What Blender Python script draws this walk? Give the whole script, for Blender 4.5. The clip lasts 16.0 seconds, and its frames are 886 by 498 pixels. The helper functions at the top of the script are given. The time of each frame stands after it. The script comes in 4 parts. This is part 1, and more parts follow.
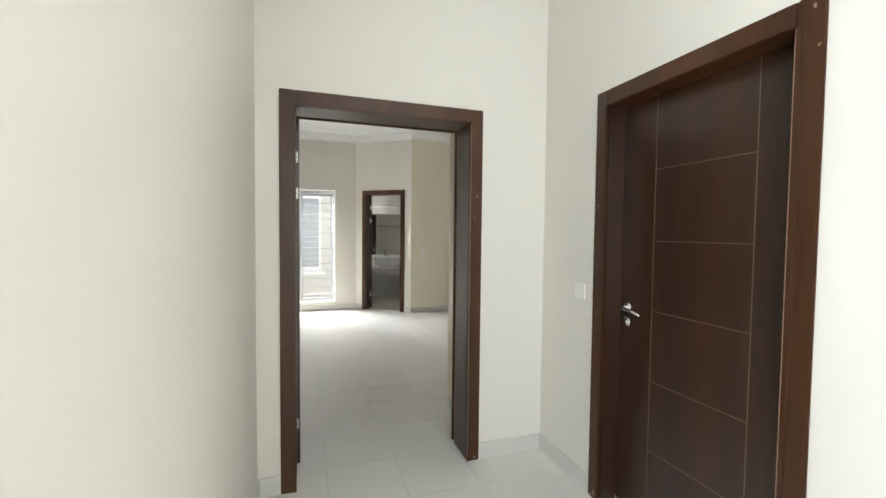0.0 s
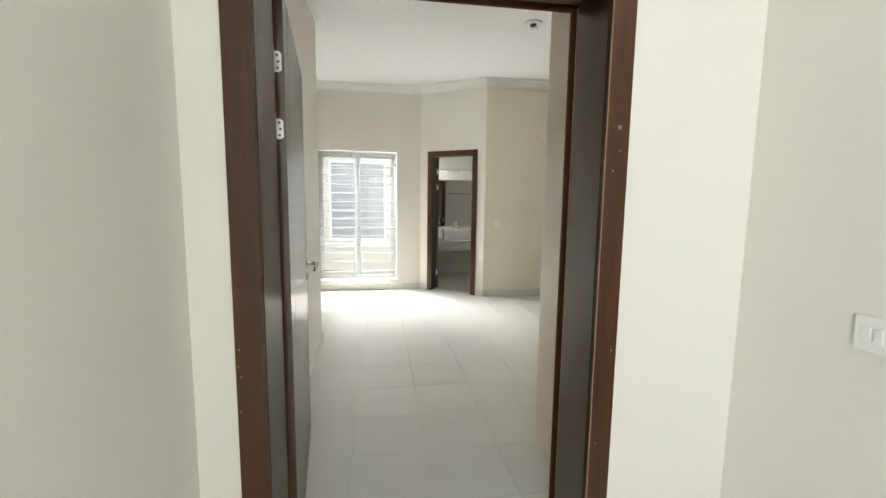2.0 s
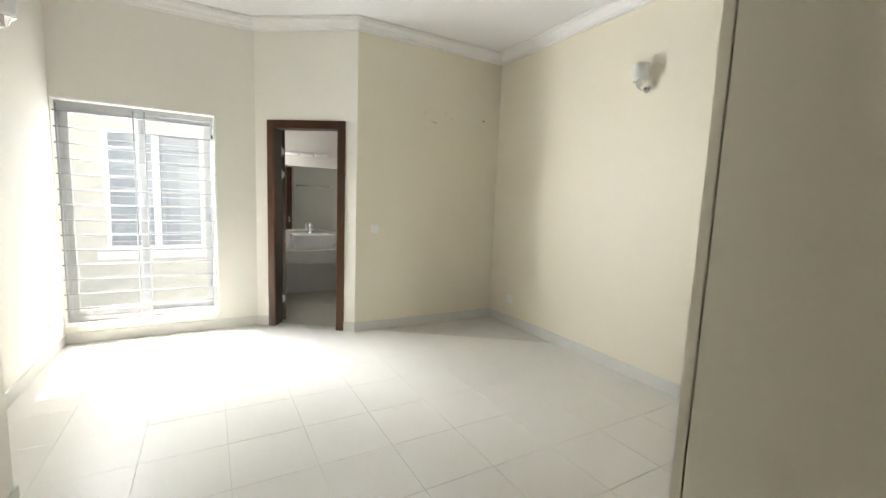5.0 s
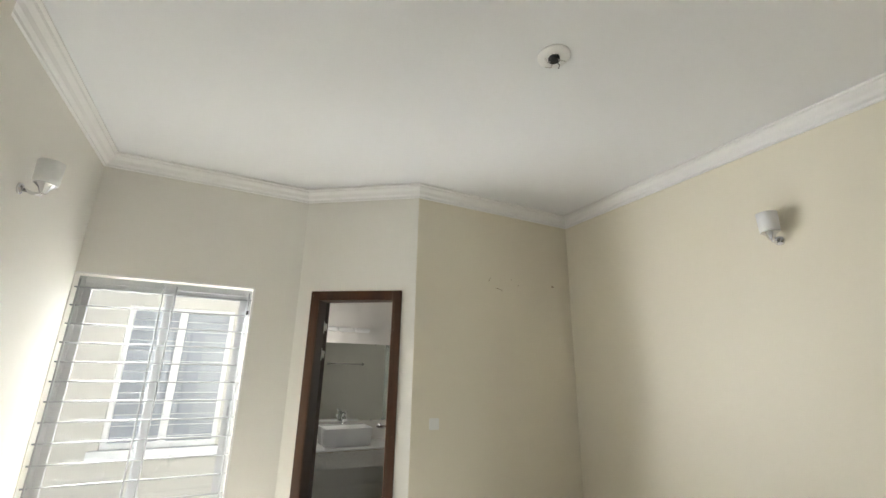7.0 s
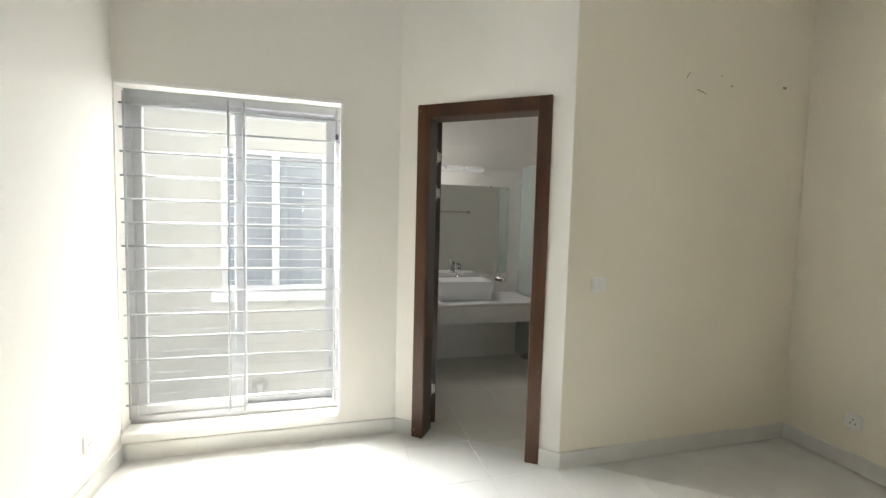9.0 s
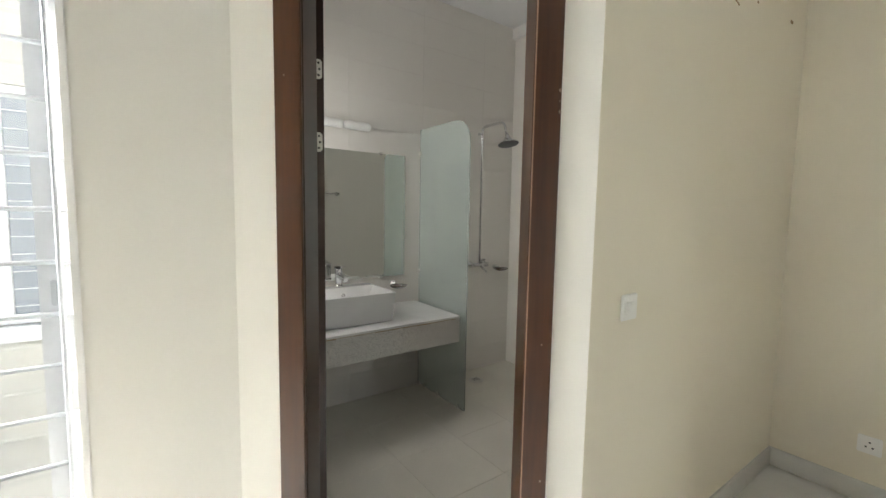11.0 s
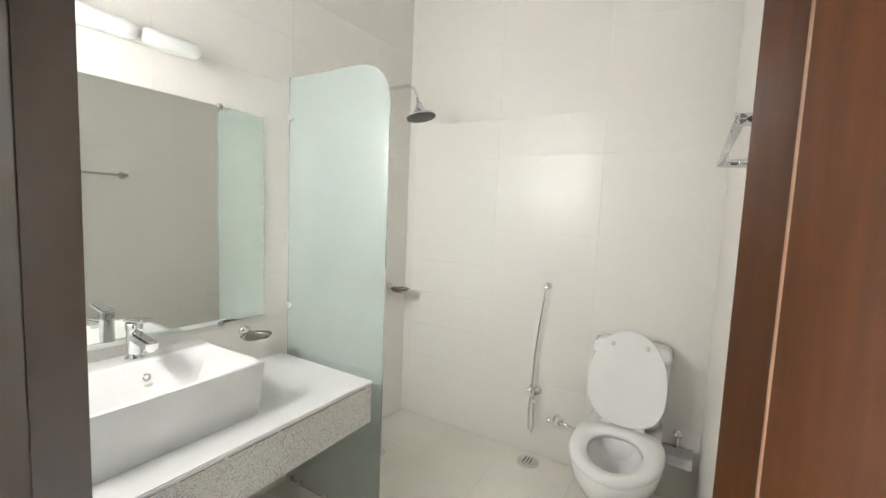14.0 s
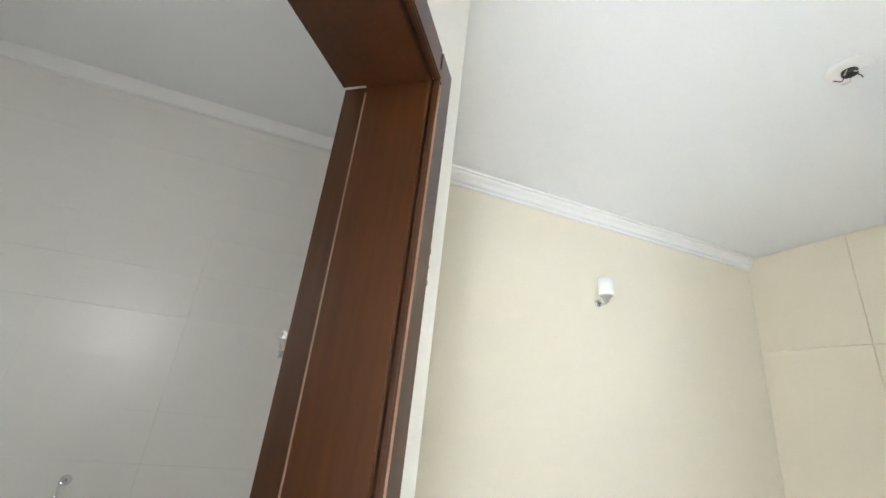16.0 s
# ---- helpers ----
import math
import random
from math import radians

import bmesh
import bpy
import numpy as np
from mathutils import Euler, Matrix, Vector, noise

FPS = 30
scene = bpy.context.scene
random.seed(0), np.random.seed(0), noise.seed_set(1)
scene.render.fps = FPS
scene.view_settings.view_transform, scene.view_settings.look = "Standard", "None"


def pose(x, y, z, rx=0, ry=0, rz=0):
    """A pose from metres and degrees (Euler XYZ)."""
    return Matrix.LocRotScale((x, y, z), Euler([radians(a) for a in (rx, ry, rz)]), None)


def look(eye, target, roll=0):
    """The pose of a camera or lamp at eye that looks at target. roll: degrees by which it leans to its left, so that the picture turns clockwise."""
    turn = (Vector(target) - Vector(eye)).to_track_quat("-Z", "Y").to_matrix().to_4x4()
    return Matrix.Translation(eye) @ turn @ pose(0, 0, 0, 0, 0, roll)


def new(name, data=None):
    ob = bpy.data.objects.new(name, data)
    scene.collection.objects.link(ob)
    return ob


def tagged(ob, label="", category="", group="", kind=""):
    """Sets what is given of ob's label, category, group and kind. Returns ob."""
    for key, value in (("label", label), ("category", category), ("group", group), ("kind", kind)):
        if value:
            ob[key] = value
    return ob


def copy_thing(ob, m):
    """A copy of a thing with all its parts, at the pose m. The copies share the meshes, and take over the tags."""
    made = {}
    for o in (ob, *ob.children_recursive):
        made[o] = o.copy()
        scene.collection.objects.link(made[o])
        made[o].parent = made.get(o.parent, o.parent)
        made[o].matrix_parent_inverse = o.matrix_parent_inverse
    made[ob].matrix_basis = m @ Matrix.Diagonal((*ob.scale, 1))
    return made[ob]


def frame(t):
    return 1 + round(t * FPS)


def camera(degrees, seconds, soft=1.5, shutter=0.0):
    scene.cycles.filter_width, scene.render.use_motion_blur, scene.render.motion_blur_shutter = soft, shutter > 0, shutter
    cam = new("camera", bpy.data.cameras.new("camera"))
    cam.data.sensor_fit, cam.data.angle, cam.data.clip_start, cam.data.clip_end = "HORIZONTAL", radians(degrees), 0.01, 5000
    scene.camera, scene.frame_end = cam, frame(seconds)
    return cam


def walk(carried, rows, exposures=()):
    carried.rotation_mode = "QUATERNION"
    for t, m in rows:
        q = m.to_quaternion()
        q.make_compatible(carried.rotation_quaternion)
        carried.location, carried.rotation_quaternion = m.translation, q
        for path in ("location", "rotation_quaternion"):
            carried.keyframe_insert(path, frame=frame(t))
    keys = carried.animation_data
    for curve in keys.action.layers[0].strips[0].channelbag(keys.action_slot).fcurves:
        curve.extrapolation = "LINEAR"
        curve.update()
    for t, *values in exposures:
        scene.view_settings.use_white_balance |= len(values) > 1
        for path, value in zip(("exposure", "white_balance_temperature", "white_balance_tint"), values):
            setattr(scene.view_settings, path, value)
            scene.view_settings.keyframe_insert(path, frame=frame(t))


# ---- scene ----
cam = camera(93.8, 16.0)
PATH = [
    (0, (-1.767, -6.971, 1.401), (-1.128, -5.078, 1.321), 0.6),
    (0.5, (-1.669, -6.766, 1.39), (-1.058, -4.869, 1.22), 0.7),
    (1, (-1.519, -6.492, 1.389), (-1.031, -4.562, 1.189), 0.8),
    (1.5, (-1.47, -6.199, 1.381), (-1.088, -4.248, 1.163), 0.6),
    (2, (-1.484, -5.842, 1.395), (-1.185, -3.878, 1.163), 0.7),
    (2.5, (-1.418, -5.481, 1.391), (-1.164, -3.513, 1.141), 1.1),
    (3, (-1.38, -5.19, 1.386), (-1.093, -3.229, 1.116), 1.2),
    (3.5, (-1.397, -4.887, 1.397), (-0.999, -2.948, 1.11), 1.1),
    (4, (-1.372, -4.62, 1.377), (-0.803, -2.729, 1.064), 0.9),
    (4.2, (-1.355, -4.492, 1.381), (-0.694, -2.633, 1.053), 0.9),
    (6.3, (-1.271, -3.582, 1.453), (-0.074, -2.002, 1.721), 1.4),
    (6.5, (-1.294, -3.492, 1.473), (-0.178, -1.878, 1.86), 1.2),
    (7, (-1.34, -3.215, 1.481), (-0.489, -1.495, 2.044), 1.1),
    (7.5, (-1.362, -2.964, 1.5), (-0.782, -1.087, 1.874), 1.0),
    (8, (-1.307, -2.682, 1.47), (-0.896, -0.727, 1.563), 0.9),
    (8.2, (-1.292, -2.574, 1.457), (-0.908, -0.611, 1.448), 1.0),
    (10.3, (-1.275, -1.139, 1.375), (-0.32, 0.609, 1.198), 1.4),
    (10.5, (-1.249, -1.023, 1.38), (-0.236, 0.693, 1.202), 1.2),
    (11, (-1.074, -0.736, 1.368), (0.084, 0.885, 1.194), 1.0),
    (11.5, (-0.902, -0.498, 1.391), (0.371, 1.032, 1.197), 1.3),
    (12, (-0.821, -0.202, 1.396), (0.537, 1.25, 1.18), 1.2),
    (12.5, (-0.786, 0.014, 1.391), (0.638, 1.394, 1.134), 1.3),
    (13, (-0.672, 0.192, 1.387), (0.824, 1.491, 1.112), 1.7),
    (13.5, (-0.648, 0.275, 1.387), (0.939, 1.461, 1.113), 2.1),
    (14, (-0.686, 0.323, 1.396), (1.025, 1.345, 1.219), 2.4),
    (14.5, (-0.724, 0.346, 1.439), (1.111, 1.141, 1.484), 2.9),
    (15, (-0.757, 0.342, 1.477), (1.143, 0.848, 1.84), 3.7),
    (15.5, (-0.773, 0.328, 1.499), (1.134, 0.348, 2.103), 5.5),
    (16, (-0.79, 0.272, 1.457), (0.977, -0.34, 2.165), 6.4),
]
walk(cam, [(t, look(e, p, r)) for t, e, p, r in PATH],
     exposures=[(0, 0.8, 6650, 11), (0.5, 0.85, 6650, 10), (1.0, 0.95, 6700, 11), (2.0, 1.05, 6750, 10), (2.5, 1.15, 6600, 9), (2.8, 1.4, 6500, 9), (3.5, 1.9, 6450, 9), (4.0, 1.7, 6550, 9), (6.5, 0.9, 6850, 11),
                (7.0, 0.9, 6750, 10), (8.0, 0.95, 6550, 10), (10.5, 1.05, 6700, 10), (11.0, 1.2, 6600, 10), (11.5, 1.4, 6350, 10), (12.0, 1.55, 6300, 9), (12.5, 1.8, 6400, 9), (13.0, 2.4, 6400, 9), (14.5, 2.45, 6550, 9),
                (15.0, 2.15, 6600, 10), (15.5, 1.85, 6400, 10), (16.0, 1.55, 6200, 10)])

# ---- world, sun, daylight and fill lamps ----
SUN_EL, SUN_AZ = 56.0, -1.5          # elevation, and azimuth from +y towards +x, degrees
world = bpy.data.worlds.new("sky")
scene.world = world
world.use_nodes = True
wn = world.node_tree.nodes
sky = wn.new("ShaderNodeTexSky")
sky.sky_type, sky.sun_disc = "NISHITA", False
sky.sun_elevation, sky.sun_rotation = radians(SUN_EL), radians(SUN_AZ)
world.node_tree.links.new(sky.outputs[0], wn["Background"].inputs[0])
wn["Background"].inputs[1].default_value = 0.07

sun = new("sun", bpy.data.lights.new("sun", "SUN"))
sun.data.energy, sun.data.angle, sun.data.color = 4.2, radians(0.5), (1.0, 0.95, 0.87)
sun.matrix_world = look((math.sin(radians(SUN_AZ)) * 30, math.cos(radians(SUN_AZ)) * 30, 30 * math.tan(radians(SUN_EL))), (0, 0, 0))


def area_lamp(name, eye, target, w, h, power, color=(0.93, 0.96, 1.0), spread=180):
    """A rectangular lamp: the sky's light in a window's opening, or added fill."""
    ob = new(name, bpy.data.lights.new(name, "AREA"))
    ob.data.shape, ob.data.size, ob.data.size_y = "RECTANGLE", w, h
    ob.data.energy, ob.data.color, ob.data.spread = power, color, radians(spread)
    ob.matrix_world = look(eye, target)
    return ob


# three unseen lamps added outdoors to fill the bedroom through its window
area_lamp("gap_fill_above", (-3.4, 2.4, 3.45), (-0.9, -0.6, 0.9), 2.0, 1.3, 110, spread=90)
area_lamp("gap_fill_side", (-4.3, 1.9, 0.7), (-1.83, 0.74, 1.5), 2.6, 3.4, 135, spread=84)
area_lamp("gap_fill_far_side", (0.35, 3.0, 1.5), (-1.83, 0.74, 1.3), 1.2, 3.2, 28, spread=74)
area_lamp("bathroom_window_daylight", (-0.84, 1.61, 1.78), (3, 0.2, 0.5), 0.46, 0.57, 5.4, (1.0, 0.98, 0.955))
# added lamp in a made-up side opening, out of view, to light the hall
area_lamp("hall_fill", (-2.10, -8.0, 1.6), (2.0, -7.6, 1.5), 1.15, 1.9, 49, (0.84, 0.92, 1.0))

# ---- materials ----


def shader(name, color, rough=0.5, metal=0.0, mottle=0.06, scale=6.0, grain=0.04, grain_scale=90.0, bump=0.05,
           coat=0.0, spread=0.0, rough_var=0.08):
    """A surface: base colour with stains at one scale, grain at another, and fine relief."""
    m = bpy.data.materials.new(name)
    m.use_nodes = True
    nt = m.node_tree
    n, ln = nt.nodes, nt.links
    b = n["Principled BSDF"]
    tc = n.new("ShaderNodeNewGeometry")
    big, fine = n.new("ShaderNodeTexNoise"), n.new("ShaderNodeTexNoise")
    big.inputs["Scale"].default_value, big.inputs["Detail"].default_value = scale, 4
    fine.inputs["Scale"].default_value, fine.inputs["Detail"].default_value = grain_scale, 3
    for t in (big, fine):
        ln.new(tc.outputs["Position"], t.inputs["Vector"])
    sumv = n.new("ShaderNodeMath")
    sumv.operation = "MULTIPLY_ADD"
    ln.new(big.outputs[0], sumv.inputs[0])
    sumv.inputs[1].default_value, sumv.inputs[2].default_value = mottle * 2, 1 - mottle - grain
    add = n.new("ShaderNodeMath")
    add.operation = "MULTIPLY_ADD"
    ln.new(fine.outputs[0], add.inputs[0])
    add.inputs[1].default_value = grain * 2
    ln.new(sumv.outputs[0], add.inputs[2])
    last = add
    if spread:
        info, sp = n.new("ShaderNodeObjectInfo"), n.new("ShaderNodeMath")
        sp.operation = "MULTIPLY_ADD"
        ln.new(info.outputs["Random"], sp.inputs[0])
        sp.inputs[1].default_value = spread
        ln.new(add.outputs[0], sp.inputs[2])
        last = sp
    mix = n.new("ShaderNodeVectorMath")
    mix.operation = "SCALE"
    mix.inputs[0].default_value = color
    ln.new(last.outputs[0], mix.inputs["Scale"])
    ln.new(mix.outputs[0], b.inputs["Base Color"])
    rv = n.new("ShaderNodeMath")
    rv.operation = "MULTIPLY_ADD"
    ln.new(big.outputs[0], rv.inputs[0])
    rv.inputs[1].default_value, rv.inputs[2].default_value = rough_var, max(0.02, rough - rough_var / 2)
    ln.new(rv.outputs[0], b.inputs["Roughness"])
    b.inputs["Metallic"].default_value = metal
    b.inputs["Coat Weight"].default_value = coat
    b.inputs["Coat Roughness"].default_value = 0.12
    if bump:
        bp = n.new("ShaderNodeBump")
        bp.inputs["Strength"].default_value, bp.inputs["Distance"].default_value = bump, 0.002
        ln.new(fine.outputs[0], bp.inputs["Height"])
        ln.new(bp.outputs[0], b.inputs["Normal"])
    return m


def wood(name, dark, light, rough=0.3, coat=1.0):
    """Polished veneer: grain drawn out along z."""
    m = bpy.data.materials.new(name)
    m.use_nodes = True
    n, ln = m.node_tree.nodes, m.node_tree.links
    b = n["Principled BSDF"]
    tc, mp = n.new("ShaderNodeNewGeometry"), n.new("ShaderNodeMapping")
    mp.inputs["Scale"].default_value = (9, 9, 0.5)
    ln.new(tc.outputs["Position"], mp.inputs[0])
    t, f = n.new("ShaderNodeTexNoise"), n.new("ShaderNodeTexNoise")
    t.inputs["Scale"].default_value, t.inputs["Detail"].default_value = 0.8, 4
    f.inputs["Scale"].default_value, f.inputs["Detail"].default_value = 9.0, 5
    ln.new(mp.outputs[0], t.inputs[0])
    ln.new(mp.outputs[0], f.inputs[0])
    r = n.new("ShaderNodeValToRGB")
    r.color_ramp.elements[0].color, r.color_ramp.elements[1].color = (*dark, 1), (*light, 1)
    r.color_ramp.elements[0].position, r.color_ramp.elements[1].position = 0.35, 0.7
    av = n.new("ShaderNodeMath")
    av.operation = "MULTIPLY_ADD"
    ln.new(f.outputs[0], av.inputs[0])
    av.inputs[1].default_value = 0.35
    hv = n.new("ShaderNodeMath")
    hv.operation = "MULTIPLY"
    ln.new(t.outputs[0], hv.inputs[0])
    hv.inputs[1].default_value = 0.65
    ln.new(hv.outputs[0], av.inputs[2])
    ln.new(av.outputs[0], r.inputs[0])
    ln.new(r.outputs[0], b.inputs["Base Color"])
    b.inputs["Roughness"].default_value = rough
    b.inputs["Coat Weight"].default_value, b.inputs["Coat Roughness"].default_value = coat, 0.2
    bp = n.new("ShaderNodeBump")
    bp.inputs["Strength"].default_value, bp.inputs["Distance"].default_value = 0.06, 0.001
    ln.new(f.outputs[0], bp.inputs["Height"])
    ln.new(bp.outputs[0], b.inputs["Normal"])
    return m


def speckled(name):
    """Pale grey granite: light and dark crystals."""
    m = bpy.data.materials.new(name)
    m.use_nodes = True
    n, ln = m.node_tree.nodes, m.node_tree.links
    b = n["Principled BSDF"]
    tc, v, ns, r = n.new("ShaderNodeNewGeometry"), n.new("ShaderNodeTexVoronoi"), n.new("ShaderNodeTexNoise"), n.new("ShaderNodeValToRGB")
    v.inputs["Scale"].default_value, ns.inputs["Scale"].default_value = 330, 5
    ln.new(tc.outputs["Position"], v.inputs["Vector"])
    ln.new(tc.outputs["Position"], ns.inputs["Vector"])
    sep = n.new("ShaderNodeSeparateColor")
    ln.new(v.outputs["Color"], sep.inputs[0])
    e = r.color_ramp.elements
    e[0].position, e[0].color = 0.0, (0.34, 0.335, 0.32, 1)
    e[1].position, e[1].color = 1.0, (0.80, 0.785, 0.75, 1)
    for pos, c in ((0.10, (0.42, 0.41, 0.395, 1)), (0.20, (0.60, 0.585, 0.56, 1)), (0.6, (0.68, 0.665, 0.64, 1))):
        e.new(pos).color = c
    ln.new(sep.outputs[0], r.inputs[0])
    ln.new(r.outputs[0], b.inputs["Base Color"])
    b.inputs["Roughness"].default_value = 0.28
    return m


def glassy(name, color, rough, ior=1.5, frost=0.0):
    """Glass: a clear pane, or frosted with a pale scattering coat."""
    m = bpy.data.materials.new(name)
    m.use_nodes = True
    n, ln = m.node_tree.nodes, m.node_tree.links
    b = n["Principled BSDF"]
    b.inputs["Base Color"].default_value = (*color, 1)
    b.inputs["Roughness"].default_value, b.inputs["IOR"].default_value = rough, ior
    b.inputs["Transmission Weight"].default_value = 1 - frost
    b.inputs["Coat Weight"].default_value, b.inputs["Coat Roughness"].default_value = (0.7, 0.03) if frost else (0.0, 0.0)
    return m


PAINT = shader("wall_paint", (0.815, 0.79, 0.725), 0.55, mottle=0.02, scale=1.3, grain=0.02, grain_scale=160, bump=0.12)
CREAM = shader("cream_wall_paint", (0.82, 0.765, 0.63), 0.5, mottle=0.02, scale=1.3, grain=0.02, grain_scale=160, bump=0.12)
HALLPAINT = shader("hall_wall_paint", (0.81, 0.782, 0.71), 0.55, mottle=0.025, scale=1.1, grain=0.02, grain_scale=160, bump=0.12)
CEIL = shader("ceiling_paint", (0.865, 0.87, 0.875), 0.7, mottle=0.02, scale=1.0, grain=0.015, grain_scale=120)
PLASTER = shader("cornice_plaster", (0.88, 0.87, 0.85), 0.6, mottle=0.02, grain=0.02)
TILE = shader("floor_tile", (0.75, 0.74, 0.705), 0.30, mottle=0.035, scale=3.0, grain=0.02, grain_scale=140, bump=0.01, spread=0.02, rough_var=0.1)
GROUT = shader("grout", (0.645, 0.635, 0.60), 0.8, mottle=0.1)
SKIRT = shader("skirting_tile", (0.69, 0.68, 0.64), 0.3, mottle=0.05, scale=9, bump=0.02)
WALLTILE = shader("bath_wall_tile", (0.80, 0.775, 0.73), 0.34, mottle=0.02, scale=0.9, grain=0.008, grain_scale=60, bump=0.012, spread=0.008, rough_var=0.03)
BATHTILE = shader("bath_floor_tile", (0.80, 0.77, 0.69), 0.24, mottle=0.06, scale=4.0, grain=0.03, bump=0.02, spread=0.02)
BATHGROUT = shader("bath_floor_grout", (0.74, 0.71, 0.63), 0.7, mottle=0.08)
WALLGROUT = shader("wall_grout", (0.79, 0.765, 0.72), 0.8)
# WOOD is the leaves' veneer; on linings its darkness paints in their shade
WOOD = wood("leaf_and_shaded_lining_wood", (0.019, 0.0066, 0.0026), (0.046, 0.0150, 0.0048), 0.42, 0.5)
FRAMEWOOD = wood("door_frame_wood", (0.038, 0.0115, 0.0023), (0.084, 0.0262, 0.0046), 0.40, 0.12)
CHIP = shader("chipped_varnish", (0.24, 0.18, 0.14), 0.7, mottle=0.2, scale=60)
WORN = shader("worn_wood_edge", (0.30, 0.185, 0.125), 0.5, mottle=0.25, scale=30)
GROOVE = shader("door_groove", (0.13, 0.088, 0.058), 0.6)
ALU = shader("aluminium_frame", (0.47, 0.48, 0.49), 0.38, metal=0.35, mottle=0.04)
GRILLE = shader("grille_paint", (0.36, 0.37, 0.38), 0.45, metal=0.2, mottle=0.08)
CHROME = shader("chrome", (0.72, 0.72, 0.73), 0.08, metal=1.0, mottle=0.02, grain=0.0, bump=0.0, rough_var=0.04)
STEEL = shader("hinge_steel", (0.62, 0.60, 0.56), 0.34, metal=0.6)
SWITCH = shader("switch_plastic", (0.88, 0.87, 0.83), 0.35, mottle=0.02)
DARK = shader("dark_plastic", (0.03, 0.03, 0.03), 0.4)
CERAMIC = shader("white_ceramic", (0.86, 0.86, 0.85), 0.07, mottle=0.01, grain=0.0, bump=0.0, rough_var=0.03)
LIDPLASTIC = shader("seat_plastic", (0.85, 0.85, 0.84), 0.2, mottle=0.01, grain=0.0, bump=0.0)
GRANITE = speckled("granite")
MARBLE = shader("counter_marble", (0.78, 0.78, 0.77), 0.2, mottle=0.05, scale=14, grain=0.05, grain_scale=200, bump=0.02)
SILL = shader("sill_marble", (0.80, 0.79, 0.75), 0.3, mottle=0.05, scale=9)
GLASS = glassy("window_glass", (0.95, 0.98, 0.98), 0.0)
FROST = glassy("frosted_glass", (0.69, 0.765, 0.735), 0.26, frost=0.24)
FROST.node_tree.nodes["Principled BSDF"].inputs["Specular IOR Level"].default_value = 0.15
MIRROR = shader("mirror", (0.74, 0.765, 0.73), 0.02, metal=1.0, mottle=0.0, grain=0.0, bump=0.0, rough_var=0.0)
LAMPGLASS = shader("lamp_glass", (0.88, 0.88, 0.86), 0.3, mottle=0.02)
WARDROBE = shader("wardrobe_laminate", (0.80, 0.725, 0.585), 0.33, mottle=0.02, scale=2, grain=0.02, bump=0.02)
FACADE = shader("facade_paint", (0.49, 0.475, 0.435), 0.8, mottle=0.05, scale=1.2, grain=0.04, grain_scale=60, bump=0.2)
FACADEFRAME = shader("facade_window_frame", (0.66, 0.66, 0.66), 0.4)
FACADEGLASS = shader("facade_window_glass", (0.25, 0.27, 0.30), 0.4, mottle=0.03, rough_var=0.02)
GROUND = shader("ground_paving", (0.40, 0.385, 0.355), 0.8, mottle=0.12, scale=2)
RUBBER = shader("rubber_hose", (0.50, 0.485, 0.45), 0.5)
RUBBERGREY = shader("spray_plate_rubber", (0.11, 0.11, 0.11), 0.5, mottle=0.1, scale=120)
AMBER = shader("brown_glass", (0.10, 0.072, 0.055), 0.12, mottle=0.05, bump=0.0)
STAIN = shader("rust_stain", (0.36, 0.26, 0.14), 0.8, mottle=0.2, scale=40)

# ---- building helpers ----


def box(bm, x0, x1, y0, y1, z0, z1, bevel=0.0, m=None):
    r = bmesh.ops.create_cube(bm, size=1.0)
    vs = r["verts"]
    for v in vs:
        v.co = Vector(((x0 + x1) / 2 + v.co.x * (x1 - x0), (y0 + y1) / 2 + v.co.y * (y1 - y0), (z0 + z1) / 2 + v.co.z * (z1 - z0)))
    if m is not None:
        bmesh.ops.transform(bm, matrix=m, verts=vs)
    if bevel:
        es = list({e for v in vs for e in v.link_edges})
        bmesh.ops.bevel(bm, geom=es, offset=bevel, segments=2, affect="EDGES", clamp_overlap=True)
    return bm


def B(*a, **k):
    return box(bmesh.new(), *a, **k)


def tube(bm, pts, r, seg=10, caps=True):
    """A round tube along the points."""
    rings = []
    pts = [Vector(p) for p in pts]
    rs = r if isinstance(r, (list, tuple)) else [r] * len(pts)
    side = None
    for i, p in enumerate(pts):
        d = (pts[min(i + 1, len(pts) - 1)] - pts[max(i - 1, 0)]).normalized()
        if side is None:
            side = d.orthogonal().normalized()
        side = (side - d * side.dot(d)).normalized()
        up = d.cross(side)
        rings.append([bm.verts.new(p + (side * math.cos(2 * math.pi * k / seg) + up * math.sin(2 * math.pi * k / seg)) * rs[i]) for k in range(seg)])
    for a, b in zip(rings, rings[1:]):
        for k in range(seg):
            bm.faces.new((a[k], a[(k + 1) % seg], b[(k + 1) % seg], b[k])).smooth = True
    if caps:
        bm.faces.new(rings[0][::-1])
        bm.faces.new(rings[-1])
    return bm


def arc(c, u, v, r, a0, a1, n=8):
    c, u, v = Vector(c), Vector(u), Vector(v)
    return [c + (u * math.cos(radians(a0 + (a1 - a0) * i / n)) + v * math.sin(radians(a0 + (a1 - a0) * i / n))) * r for i in range(n + 1)]


